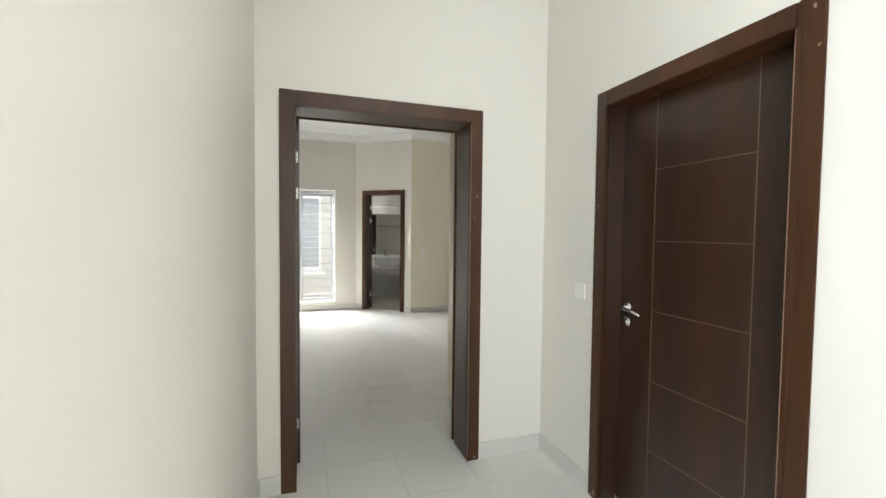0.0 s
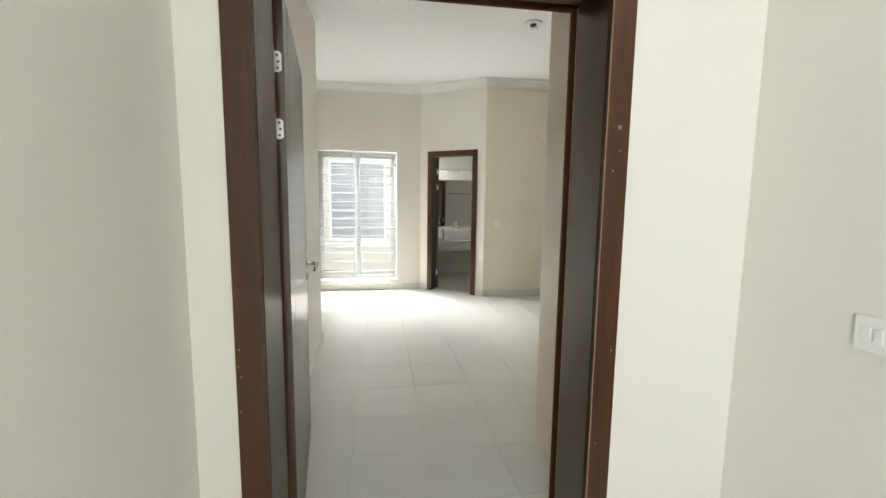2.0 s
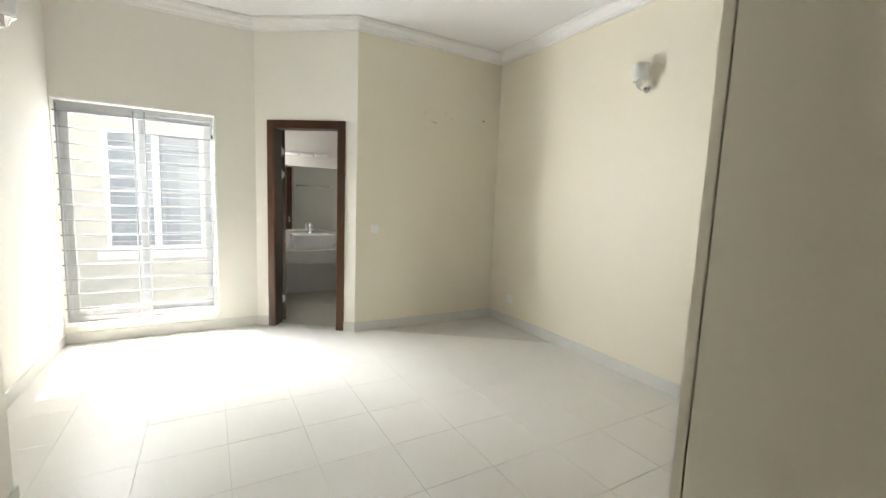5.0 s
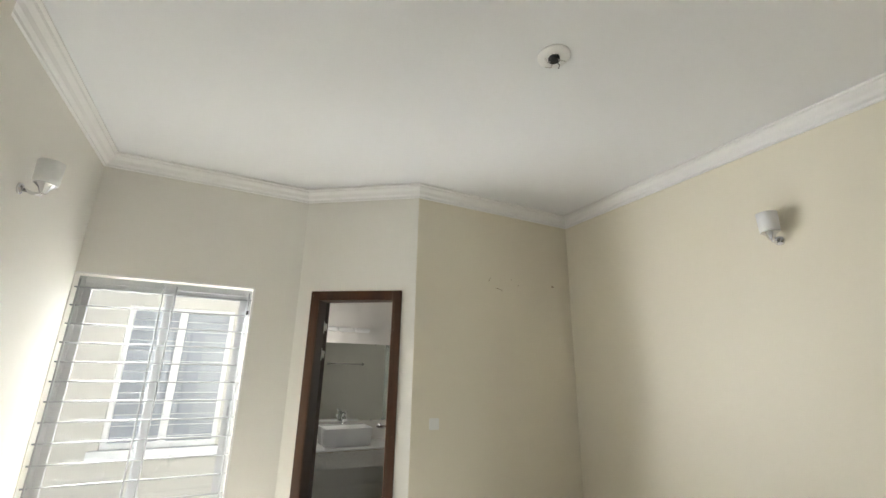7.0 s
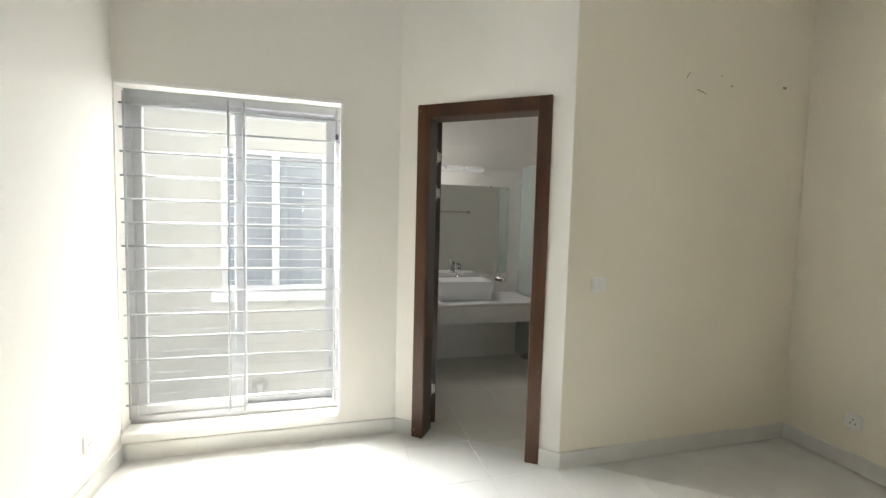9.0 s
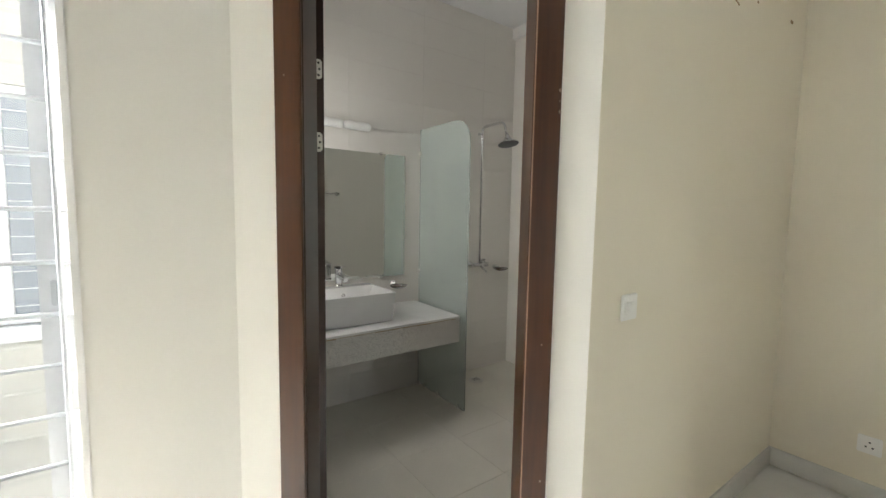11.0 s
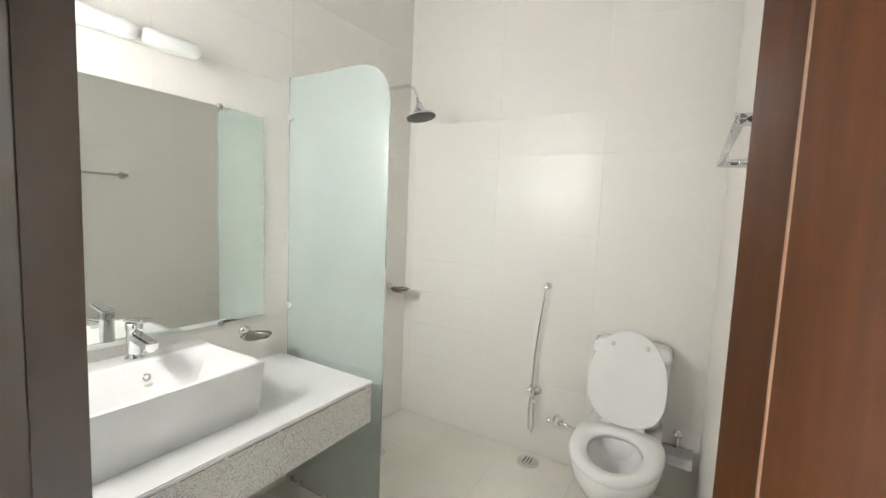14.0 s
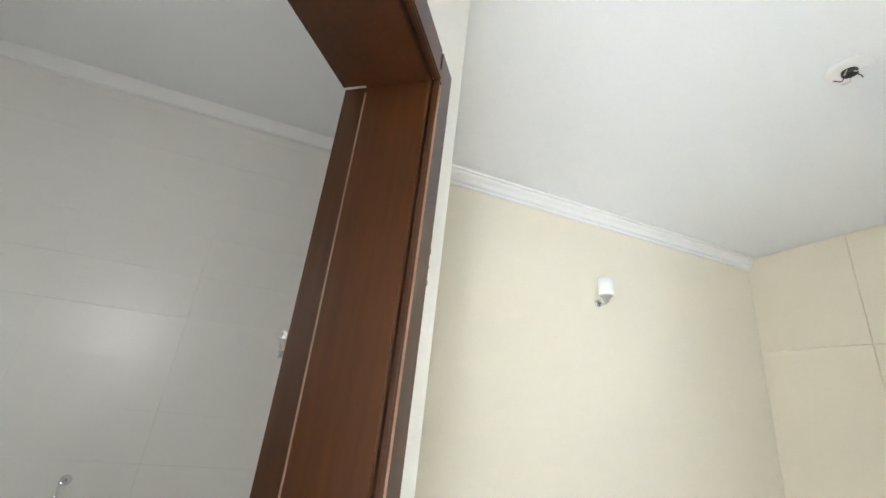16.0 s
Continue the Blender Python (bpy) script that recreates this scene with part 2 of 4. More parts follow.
def lathe(bm, profile, c=(0, 0, 0), seg=24, sx=1.0, sy=1.0, m=None):
    """A turned shape from (radius, height) pairs round z."""
    rings, made = [], []
    for r, z in profile:
        ring = [bm.verts.new((c[0] + sx * r * math.cos(2 * math.pi * k / seg), c[1] + sy * r * math.sin(2 * math.pi * k / seg), c[2] + z)) for k in range(seg)]
        rings.append(ring)
        made += ring
    for a, b in zip(rings, rings[1:]):
        for k in range(seg):
            bm.faces.new((a[k], a[(k + 1) % seg], b[(k + 1) % seg], b[k])).smooth = True
    bm.faces.new(rings[0][::-1])
    bm.faces.new(rings[-1])
    if m is not None:
        bmesh.ops.transform(bm, matrix=m, verts=made)
    return bm


def prism(bm, outline, z0, z1, m=None, bevel=0.0):
    """A flat outline (x, y) drawn up from z0 to z1."""
    a = [bm.verts.new((x, y, z0)) for x, y in outline]
    b = [bm.verts.new((x, y, z1)) for x, y in outline]
    n = len(outline)
    bm.faces.new(a[::-1])
    top = bm.faces.new(b)
    for i in range(n):
        bm.faces.new((a[i], a[(i + 1) % n], b[(i + 1) % n], b[i]))
    if bevel:
        bmesh.ops.bevel(bm, geom=list(top.edges), offset=bevel, segments=2, affect="EDGES", clamp_overlap=True)
    if m is not None:
        bmesh.ops.transform(bm, matrix=m, verts=bm.verts)
    bmesh.ops.recalc_face_normals(bm, faces=bm.faces)
    return bm


def mesh_of(name, bm, material):
    me = bpy.data.meshes.new(name)
    bmesh.ops.recalc_face_normals(bm, faces=bm.faces)
    bm.to_mesh(me)
    bm.free()
    me.materials.append(material)
    return me


def part(name, bm, material, parent, label=""):
    ob = new(name, mesh_of(name, bm, material))
    ob.parent = parent
    return tagged(ob, label)


def thing(name, label, category, m=None, group=""):
    ob = new(name)
    ob.empty_display_size = 0.1
    ob.matrix_basis = m or Matrix()
    return tagged(ob, label, category, group)


def setting(name, bm, material, label=""):
    return tagged(new(name, mesh_of(name, bm, material)), label, kind="structure")


def wall(name, p0, p1, thick, z0, z1, holes=(), material=None, label="smooth cream painted plaster wall"):
    """A wall whose face runs from p0 to p1, with its thickness to the left of that line and openings (s0, s1, z0, z1) through it."""
    p0, p1 = Vector((*p0, 0)), Vector((*p1, 0))
    d = (p1 - p0).normalized()
    nrm, length = Vector((-d.y, d.x, 0)), (p1 - p0).length
    us = sorted({0.0, length, *[u for h in holes for u in h[:2]]})
    zs = sorted({z0, z1, *[z for h in holes for z in h[2:]]})
    us, zs = [u for u in us if 0 <= u <= length], [z for z in zs if z0 <= z <= z1]
    solid = {}
    for i in range(len(us) - 1):
        for j in range(len(zs) - 1):
            u, z = (us[i] + us[i + 1]) / 2, (zs[j] + zs[j + 1]) / 2
            solid[i, j] = not any(h[0] < u < h[1] and h[2] < z < h[3] for h in holes)
    bm, vs = bmesh.new(), {}

    def vert(i, j, k):
        if (i, j, k) not in vs:
            vs[i, j, k] = bm.verts.new(p0 + d * us[i] + nrm * thick * k + Vector((0, 0, zs[j])))
        return vs[i, j, k]
    for (i, j), s in solid.items():
        if not s:
            continue
        for k in (0, 1):
            bm.faces.new((vert(i, j, k), vert(i + 1, j, k), vert(i + 1, j + 1, k), vert(i, j + 1, k)))
        for di, dj, a, b in ((-1, 0, (i, j), (i, j + 1)), (1, 0, (i + 1, j), (i + 1, j + 1)), (0, -1, (i, j), (i + 1, j)), (0, 1, (i, j + 1), (i + 1, j + 1))):
            if not solid.get((i + di, j + dj), False):
                bm.faces.new((vert(*a, 0), vert(*b, 0), vert(*b, 1), vert(*a, 1)))
    return setting(name, bm, material or PAINT, label)


def run(name, p0, p1, profile, material, label, m0=0.0, m1=0.0):
    """A moulding from p0 to p1; the profile is (out from the wall, height); out is to the right of the line. m0, m1: mitre tangents at the ends."""
    p0, p1 = Vector((*p0, 0)), Vector((*p1, 0))
    d = (p1 - p0).normalized()
    out = Vector((d.y, -d.x, 0))
    bm = bmesh.new()
    a = [bm.verts.new(p0 + d * (o * m0) + out * o + Vector((0, 0, z))) for o, z in profile]
    b = [bm.verts.new(p1 - d * (o * m1) + out * o + Vector((0, 0, z))) for o, z in profile]
    n = len(profile)
    for i in range(n):
        bm.faces.new((a[i], a[(i + 1) % n], b[(i + 1) % n], b[i]))
    bm.faces.new(a)
    bm.faces.new(b[::-1])
    return setting(name, bm, material, label)


def clip_poly(poly, a, b, c):
    """The part of a convex outline where a x + b y + c >= 0."""
    res = []
    for i, p in enumerate(poly):
        q = poly[(i + 1) % len(poly)]
        fp, fq = a * p[0] + b * p[1] + c, a * q[0] + b * q[1] + c
        if fp >= 0:
            res.append(p)
        if fp * fq < 0:
            s = fp / (fp - fq)
            res.append((p[0] + (q[0] - p[0]) * s, p[1] + (q[1] - p[1]) * s))
    return res


TILE_MESH = {}
TILT = random.Random(21)


def plate(poly, depth, edge, material, name):
    """A tile mesh: outline in local x, y, its top at z 0, with eased edges."""
    key = (name, tuple((round(x, 4), round(y, 4)) for x, y in poly))
    if key in TILE_MESH:
        return TILE_MESH[key]
    n = len(poly)
    cx, cy = sum(p[0] for p in poly) / n, sum(p[1] for p in poly) / n
    ring = []
    for k, (shrink, z) in enumerate(((0, -depth), (0, -edge), (edge, 0))):
        for x, y in poly:
            dx, dy = x - cx, y - cy
            ring.append((x - math.copysign(min(shrink, abs(dx)), dx), y - math.copysign(min(shrink, abs(dy)), dy), z))
    faces = [tuple(range(2 * n, 3 * n))]
    for k in (0, 1):
        faces += [(k * n + i, k * n + (i + 1) % n, (k + 1) * n + (i + 1) % n, (k + 1) * n + i) for i in range(n)]
    me = bpy.data.meshes.new(name)
    me.from_pydata(ring, [], faces)
    me.materials.append(material)
    TILE_MESH[key] = me
    return me


def lay(parent, x0, x1, y0, y1, ox, oy, w, h, joint, material, frame_m, cuts=(), stagger=0.0, name="tile", depth=0.008, wobble=0.0):
    """Tiles of w by h with joints over a field, cut at its edges and at the lines in cuts."""
    i0, i1 = math.floor((x0 - ox) / w) - 1, math.ceil((x1 - ox) / w) + 1
    for i in range(i0, i1):
        off = oy + (stagger * h if i % 2 else 0)
        for j in range(math.floor((y0 - off) / h) - 1, math.ceil((y1 - off) / h) + 1):
            a, b = max(ox + i * w, x0), min(ox + (i + 1) * w, x1)
            c, d = max(off + j * h, y0), min(off + (j + 1) * h, y1)
            if b - a < 0.01 or d - c < 0.01:
                continue
            g = joint / 2
            poly = [(a + g, c + g), (b - g, c + g), (b - g, d - g), (a + g, d - g)]
            for cut in cuts:
                poly = clip_poly(poly, *cut)
            if len(poly) < 3:
                continue
            mx, my = (a + b) / 2, (c + d) / 2
            ob = new(name, plate([(x - mx, y - my) for x, y in poly], depth, joint * 0.3, material, name))
            ob.parent = parent
            tilt = pose(0, 0, 0, TILT.uniform(-wobble, wobble), TILT.uniform(-wobble, wobble), 0)
            ob.matrix_local = frame_m @ Matrix.Translation((mx, my, 0)) @ tilt


# ---- the plan ----
X_R, Y_W, X_L = 1.724, 0.623, -2.428         # bedroom: right wall, window wall, left wall
CH0, CH1 = Vector((0, 0, 0)), Vector((-0.862, 0.623, 0))      # the cut corner with the bathroom door
CD = (CH1 - CH0).normalized()                 # along the cut corner
CN = Vector((CD.y, -CD.x, 0))                 # into the bathroom
X_P, Y_P = -2.055, -1.76                      # passage: left wall and its end
Y_H0, Y_H1 = -4.654, -4.395                   # the wall between hall and bedroom
X_HL, X_HR, Y_HB = -1.998, -0.303, -8.9       # hall
X_WD, Y_WD = -0.612, -3.70                    # wardrobe: side and front
BX0, BX1, BY0, BY1 = -0.75, 1.625, 0.205, 1.998  # bathroom
H, HB, TOP = 3.085, 2.978, 3.25
WIN = (-2.42, -1.231, 0.164, 2.115)           # bedroom window
BWIN = (1.34, 1.88, 1.45, 2.10)               # bathroom window

# ---- walls, floors, ceilings ----
S0, S1 = 0.116, 0.936                          # bathroom door's casing along the cut corner
CASE = 0.078
clen = (CH1 - CH0).length
wall("wall_right", (X_R, 0), (X_R, -4.7), 0.2, -0.02, TOP, material=CREAM)
w_beige = wall("wall_beige", (0, 0), (1.924, 0), BY0 - 0.006, -0.02, TOP, material=CREAM)
wall("wall_corner", CH1.xy, CH0.xy, 0.2, -0.02, TOP, [(clen - S1 + 0.01, clen - S0 - 0.01, -0.02, 2.12)])
wall("wall_window", (X_L - 0.2, Y_W), (-0.80, Y_W), 0.23, -0.4, TOP,
     [(WIN[0] - X_L + 0.2, WIN[1] - X_L + 0.2, WIN[2], WIN[3])])
wall("wall_left", (X_L, Y_P - 0.2), (X_L, Y_W), 0.2, -0.02, TOP)
wall("wall_jog", (X_P - 0.003, Y_P), (X_L, Y_P), 0.2, -0.02, TOP)
wall("wall_passage", (X_P, Y_H0 - 0.1), (X_P, Y_P - 0.003), 0.2, -0.02, TOP)
DX0, DX1 = -1.883, -0.743
wall("wall_hall", (X_P - 0.1, Y_H0), (X_R + 0.1, Y_H0), Y_H1 - Y_H0, -0.02, TOP,
     [(DX0 + 0.01 - X_P + 0.1, DX1 - 0.01 - X_P + 0.1, -0.02, 2.12)])
# the unseen opening here is added for the hall's fill lamp
wall("wall_hall_left", (X_HL, Y_HB), (X_HL, Y_H0), 0.2, -0.02, TOP, [(0.3, 1.5, 0.6, 2.6)], material=HALLPAINT)
wall("wall_hall_right", (X_HR, Y_H0), (X_HR, Y_HB), 0.2, -0.02, TOP, [(Y_H0 + 5.165, Y_H0 + 6.145, -0.02, 2.115)], material=HALLPAINT)
wall("wall_hall_back", (X_HR + 0.2, Y_HB), (X_HL - 0.2, Y_HB), 0.2, -0.02, TOP)
w_mir = wall("wall_mirror", (-0.98, BY1 + 0.006), (1.85, BY1 + 0.006), 0.2, -0.3, TOP, material=WALLGROUT, label="pale tiled bathroom wall")
w_far = wall("wall_shower", (BX1 + 0.006, BY1 + 0.2), (BX1 + 0.006, 0.1), 0.2, -0.3, TOP, material=WALLGROUT, label="pale tiled bathroom wall behind the toilet")
w_bl = wall("wall_bath_window", (BX0 - 0.006, 0.66), (BX0 - 0.006, BY1 + 0.2), 0.2, -0.4, TOP,
            [(BWIN[0] - 0.66, BWIN[1] - 0.66, BWIN[2], BWIN[3])], material=WALLGROUT, label="pale tiled bathroom wall with a small window")

fl = setting("floor", B(X_L - 0.2, X_R + 0.2, Y_HB - 0.2, 0.66, -0.2, -0.007), GROUT, "pale grey square ceramic floor tiles with thin joints")
fl_b = setting("floor_bathroom", B(-0.9, BX1 + 0.2, 0.0, BY1 + 0.2, -0.25, -0.009), BATHGROUT, "beige ceramic bathroom floor tiles")
setting("ceiling", B(X_L - 0.2, X_R + 0.2, Y_HB - 0.2, 0.85, H, TOP + 0.1), CEIL, "flat white painted ceiling")
bc = [(p.x, p.y) for p in (CH0 + CN * 0.19 + CD * 0.06, Vector((BX1 + 0.1, BY0 - 0.05, 0)), Vector((BX1 + 0.1, BY1 + 0.1, 0)), Vector((BX0 - 0.1, BY1 + 0.1, 0)), Vector((BX0 - 0.1, 0.80, 0)))]
setting("ceiling_bathroom", prism(bmesh.new(), bc, HB, TOP + 0.08), CEIL, "flat white painted bathroom ceiling")


def cornice(z, s=1.0):
    p = [(0, -0.11), (0.014, -0.11), (0.016, -0.092), (0.034, -0.08), (0.045, -0.055), (0.066, -0.034), (0.072, -0.018), (0.09, -0.016), (0.09, -0.002), (0, -0.002)]
    return [(o * s, z + h * s) for o, h in p]


K = math.tan(math.atan2(0.623, 0.862) / 2)
MOULD = "white moulded plaster cornice under the ceiling"
prof = cornice(H)
run("trim_cornice_left", (X_L, Y_P), (X_L, Y_W), prof, PLASTER, MOULD, 1, 1)
run("trim_cornice_window", (X_L, Y_W), CH1.xy, prof, PLASTER, MOULD, 1, K)
run("trim_cornice_corner", CH1.xy, CH0.xy, prof, PLASTER, MOULD, K, -K)
run("trim_cornice_beige", CH0.xy, (X_R, 0), prof, PLASTER, MOULD, -K, 1)
run("trim_cornice_right", (X_R, 0), (X_R, Y_WD + 0.002), prof, PLASTER, MOULD, 1, 0)
run("trim_cornice_jog", (X_P, Y_P), (X_L, Y_P), prof, PLASTER, MOULD, -1, 1)
run("trim_cornice_passage", (X_P, Y_H1), (X_P, Y_P), prof, PLASTER, MOULD, 1, -1)
run("trim_cornice_shower", (BX1, BY1), (BX1, BY0), [(0, HB - 0.09), (0.03, HB - 0.09), (0.036, HB - 0.084), (0.036, HB - 0.002), (0, HB - 0.002)], PLASTER, "flat white plaster band under the bathroom ceiling")

SK = [(0, 0), (0.012, 0), (0.012, 0.092), (0.009, 0.098), (0, 0.098)]
SKL = "pale grey tile skirting along the wall"


def on_corner(s):
    return (CH0 + CD * s).xy


run("baseboard_left", (X_L, Y_P), (X_L, Y_W), SK, SKIRT, SKL, 1, 1)
run("baseboard_window", (X_L, Y_W), CH1.xy, SK, SKIRT, SKL, 1, K)
run("baseboard_corner_a", CH1.xy, on_corner(S1), SK, SKIRT, SKL, K, 0)
run("baseboard_corner_b", on_corner(S0), CH0.xy, SK, SKIRT, SKL, 0, -K)
run("baseboard_beige", CH0.xy, (X_R, 0), SK, SKIRT, SKL, -K, 1)
run("baseboard_right", (X_R, 0), (X_R, Y_WD), SK, SKIRT, SKL, 1, 0)
run("baseboard_jog", (X_P, Y_P), (X_L, Y_P), SK, SKIRT, SKL, -1, 1)
run("baseboard_passage", (X_P, Y_H1), (X_P, Y_P), SK, SKIRT, SKL, 1, -1)
run("baseboard_hall_left", (X_HL, Y_HB), (X_HL, Y_H0), SK, SKIRT, SKL, 1, 1)
run("baseboard_hall_a", (X_HL, Y_H0), (DX0, Y_H0), SK, SKIRT, SKL, 1, 0)
run("baseboard_hall_b", (DX1, Y_H0), (X_HR, Y_H0), SK, SKIRT, SKL, 0, 1)
run("baseboard_hall_right_a", (X_HR, Y_H0), (X_HR, -5.155), SK, SKIRT, SKL, 1, 0)
run("baseboard_hall_right_b", (X_HR, -6.155), (X_HR, Y_HB), SK, SKIRT, SKL, 0, 1)

# ---- doors ----


def lever(parent, m, back=True, flip=1):
    """A chrome lever handle on a round rose with a key rose below, on both faces of a leaf. Local y points out of the face."""
    for side in ((1, -1) if back else (1,)):
        mm = m @ Matrix.Diagonal((1, side, 1, 1)) if side == 1 else m @ Matrix.Translation((0, -0.042, 0)) @ Matrix.Diagonal((1, -1, 1, 1))
        bm = bmesh.new()
        turn = pose(0, 0, 0, -90, 0, 0)
        lathe(bm, [(0.026, 0), (0.026, 0.006), (0.02, 0.009), (0.011, 0.012), (0.0095, 0.03)], m=turn, seg=20)
        tube(bm, [(0, 0.03, 0), (0, 0.048, 0), (flip * 0.02, 0.056, 0), (flip * 0.07, 0.056, -0.004), (flip * 0.118, 0.05, -0.014), (flip * 0.13, 0.047, -0.02)],
             [0.010, 0.010, 0.0105, 0.009, 0.0085, 0.006], seg=10)
        bmesh.ops.transform(bm, matrix=mm, verts=bm.verts)
        part("handle", bm, CHROME, parent, "chrome lever handle")
        bm = bmesh.new()
        lathe(bm, [(0.025, 0), (0.025, 0.007), (0.021, 0.010), (0.008, 0.011), (0.008, 0.016), (0.004, 0.016)], c=(0, 0, 0), m=pose(0, 0, -0.075, -90, 0, 0), seg=20)
        bmesh.ops.transform(bm, matrix=mm, verts=bm.verts)
        part("lock", bm, CHROME, parent, "round chrome lock rose")


def door_leaf(parent, m, w, h, thick=0.04, gx=(0.30, 0.78), rows=(0.47, 0.775, 1.08, 1.385, 1.69, 1.95), flip=1, handle_x=0.93):
    """A flush veneered leaf, hinged at x 0, its face at y 0 and its back at y -thick; grooves cut on both faces."""
    bm = B(0, w, -thick, 0, 0.006, h, bevel=0.002)
    leaf = part("leaf", bm, WOOD, parent, "dark brown veneered leaf with thin grooves")
    leaf.matrix_local = m
    for face in (0.0006, -thick - 0.0006):
        a, b = sorted((face, face - math.copysign(0.003, face)))
        bm = bmesh.new()
        xa, xb = w * gx[0], w * gx[1]
        box(bm, xa - 0.002, xa + 0.002, a, b, 0.02, h - 0.015)
        box(bm, xb - 0.002, xb + 0.002, a, b, 0.02, h - 0.015) if gx[1] < 1 else None
        for z in rows:
            box(bm, xa, xb if gx[1] < 1 else w * 0.9, a, b, z - 0.002, z + 0.002)
        part("groove", bm, GROOVE, leaf, "thin groove line")
    lever(leaf, Matrix.Translation((w * handle_x, 0, 1.03)), flip=flip)
    return leaf


def hinges(parent, x, y, opened, zs):
    """Steel flush hinges: a cut-out plate on the lining, a knuckle, and a round-cornered plate with screws on the leaf's edge."""
    for z in zs:
        knuckle = part("hinge", tube(bmesh.new(), [(x, y, z - 0.053), (x, y, z + 0.053)], 0.0055, seg=10), STEEL, parent, "steel flush hinge")
        outer = [(-0.034, -0.040), (-0.028, -0.050), (-0.004, -0.050), (-0.004, -0.030), (-0.014, -0.030), (-0.017, -0.024),
                 (-0.017, 0.024), (-0.014, 0.030), (-0.004, 0.030), (-0.004, 0.050), (-0.028, 0.050), (-0.034, 0.040)]
        m = Matrix.Translation((x, y, z)) @ Matrix(((0, 0, 1, 0), (1, 0, 0, 0), (0, 1, 0, 0), (0, 0, 0, 1)))
        part("jamb_plate", prism(bmesh.new(), outer, -0.006, -0.0035, m=m), STEEL, knuckle)
        inner = [(0.004, -0.032), (0.020, -0.032), (0.027, -0.025), (0.027, 0.025), (0.020, 0.032), (0.004, 0.032)]
        m = Matrix.Translation((x, y, z)) @ pose(0, 0, 0, 0, 0, opened) @ Matrix(((0, 0, -1, 0), (-1, 0, 0, 0), (0, 1, 0, 0), (0, 0, 0, 1)))
        part("leaf_plate", prism(bmesh.new(), inner, -0.001, 0.0022, m=m), STEEL, knuckle)
        for u, v in ((0.015, -0.020), (0.018, 0.0), (0.015, 0.020)):
            part("screw_hole", lathe(bmesh.new(), [(0.0042, 0.0015), (0.0042, 0.0026), (0.001, 0.0026)], c=(u, v, 0), seg=10, m=m), DARK, knuckle, "dark screw hole")


def door_set(name, m, w, h, depth, label, back=True, rebate=0.046, deep=0.0, linings=None):
    """Casing and lining round an opening: x across, y into the wall, z up, the origin at the casing's lower outer corner."""
    d = tagged(new(name), label, "door", kind="structure")
    d.matrix_basis = m
    full = depth
    for nm, x0, x1, z0, z1 in (("jamb", 0, CASE, 0, h), ("jamb", w - CASE, w, 0, h), ("head", CASE, w - CASE, h - CASE, h)):
        bm = bmesh.new()
        if nm == "jamb":
            depth = full + (deep if x0 else 0)
            inner = x1 if x0 == 0 else x0
            sgn = -1 if x0 == 0 else 1
            box(bm, x0, x1, -0.014, -0.001, z0, z1, bevel=0.004)
            lining = box(bmesh.new(), *sorted((inner + sgn * 0.055, inner + sgn * 0.028)), 0.0, depth + 0.001, z0, z1 - CASE + 0.03)
            box(lining, *sorted((inner + sgn * 0.028, inner)), 0.004, depth - rebate, z0, z1 - CASE + 0.02, bevel=0.003)
            # by default the lining's shade is put into its colour with WOOD
            part("lining", lining, (linings or (WOOD, WOOD))[1 if x0 else 0], d, "varnished wooden lining with a rebate, toned by how it is lit")
            box(bm, *sorted((inner + sgn * 0.020, inner - sgn * 0.001)), -0.018, -0.008, z0, z1 - CASE + 0.001, bevel=0.003)
            if back:
                box(bm, x0 + 0.02, x1, depth + 0.001, depth + 0.012, z0, z1 - 0.02, bevel=0.003) if x0 == 0 else box(bm, x0, x1 - 0.02, depth + 0.001, depth + 0.012, z0, z1 - 0.02, bevel=0.003)
        else:
            box(bm, x0, x1, -0.0135, -0.001, z0, z1, bevel=0.004)
            box(bm, x0 - 0.02, x1 + 0.02, -0.001, depth + 0.0012, z0 + 0.0285, z0 + 0.055)
            box(bm, x0 + 0.0005, x1 - 0.0005, 0.004, depth - rebate - 0.0005, z0, z0 + 0.0285, bevel=0.003)
            box(bm, x0 - 0.001, x1 + 0.001, -0.018, -0.008, z0 - 0.001, z0 + 0.020, bevel=0.003)
            if back:
                box(bm, x0, x1, depth + 0.001, depth + 0.0115, z0, z1 - 0.02, bevel=0.003)
        part(nm, bm, FRAMEWOOD, d)
        if nm == "jamb" and x0:
            bm = bmesh.new()
            box(bm, inner - 0.0012, inner + 0.004, depth - rebate - 0.0035, depth - rebate + 0.0005, z0 + 0.01, z1 - CASE - 0.01, bevel=0.001)
            part("worn_edge", bm, WORN, d, "pale worn edge of the rebate")
            bm = box(bmesh.new(), inner - 0.0012, inner + 0.003, -0.0186, -0.0150, z0 + 0.02, z1 - CASE - 0.01, bevel=0.001)
            part("worn_edge", bm, WORN, d, "pale worn edge of the bead")
    return d


def strike(parent, x, y, z, side):
    bm = bmesh.new()
    a, b = sorted((x, x + side * 0.0025))
    box(bm, a, b, y - 0.016, y + 0.016, z - 0.10, z - 0.005, bevel=0.001)
    part("strike_plate", bm, STEEL, parent, "steel strike plate")
    bm = B(*sorted((x + side * 0.002, x + side * 0.0035)), y - 0.007, y + 0.007, z - 0.06, z - 0.03)
    part("strike_slot", bm, DARK, parent, "dark latch slot")


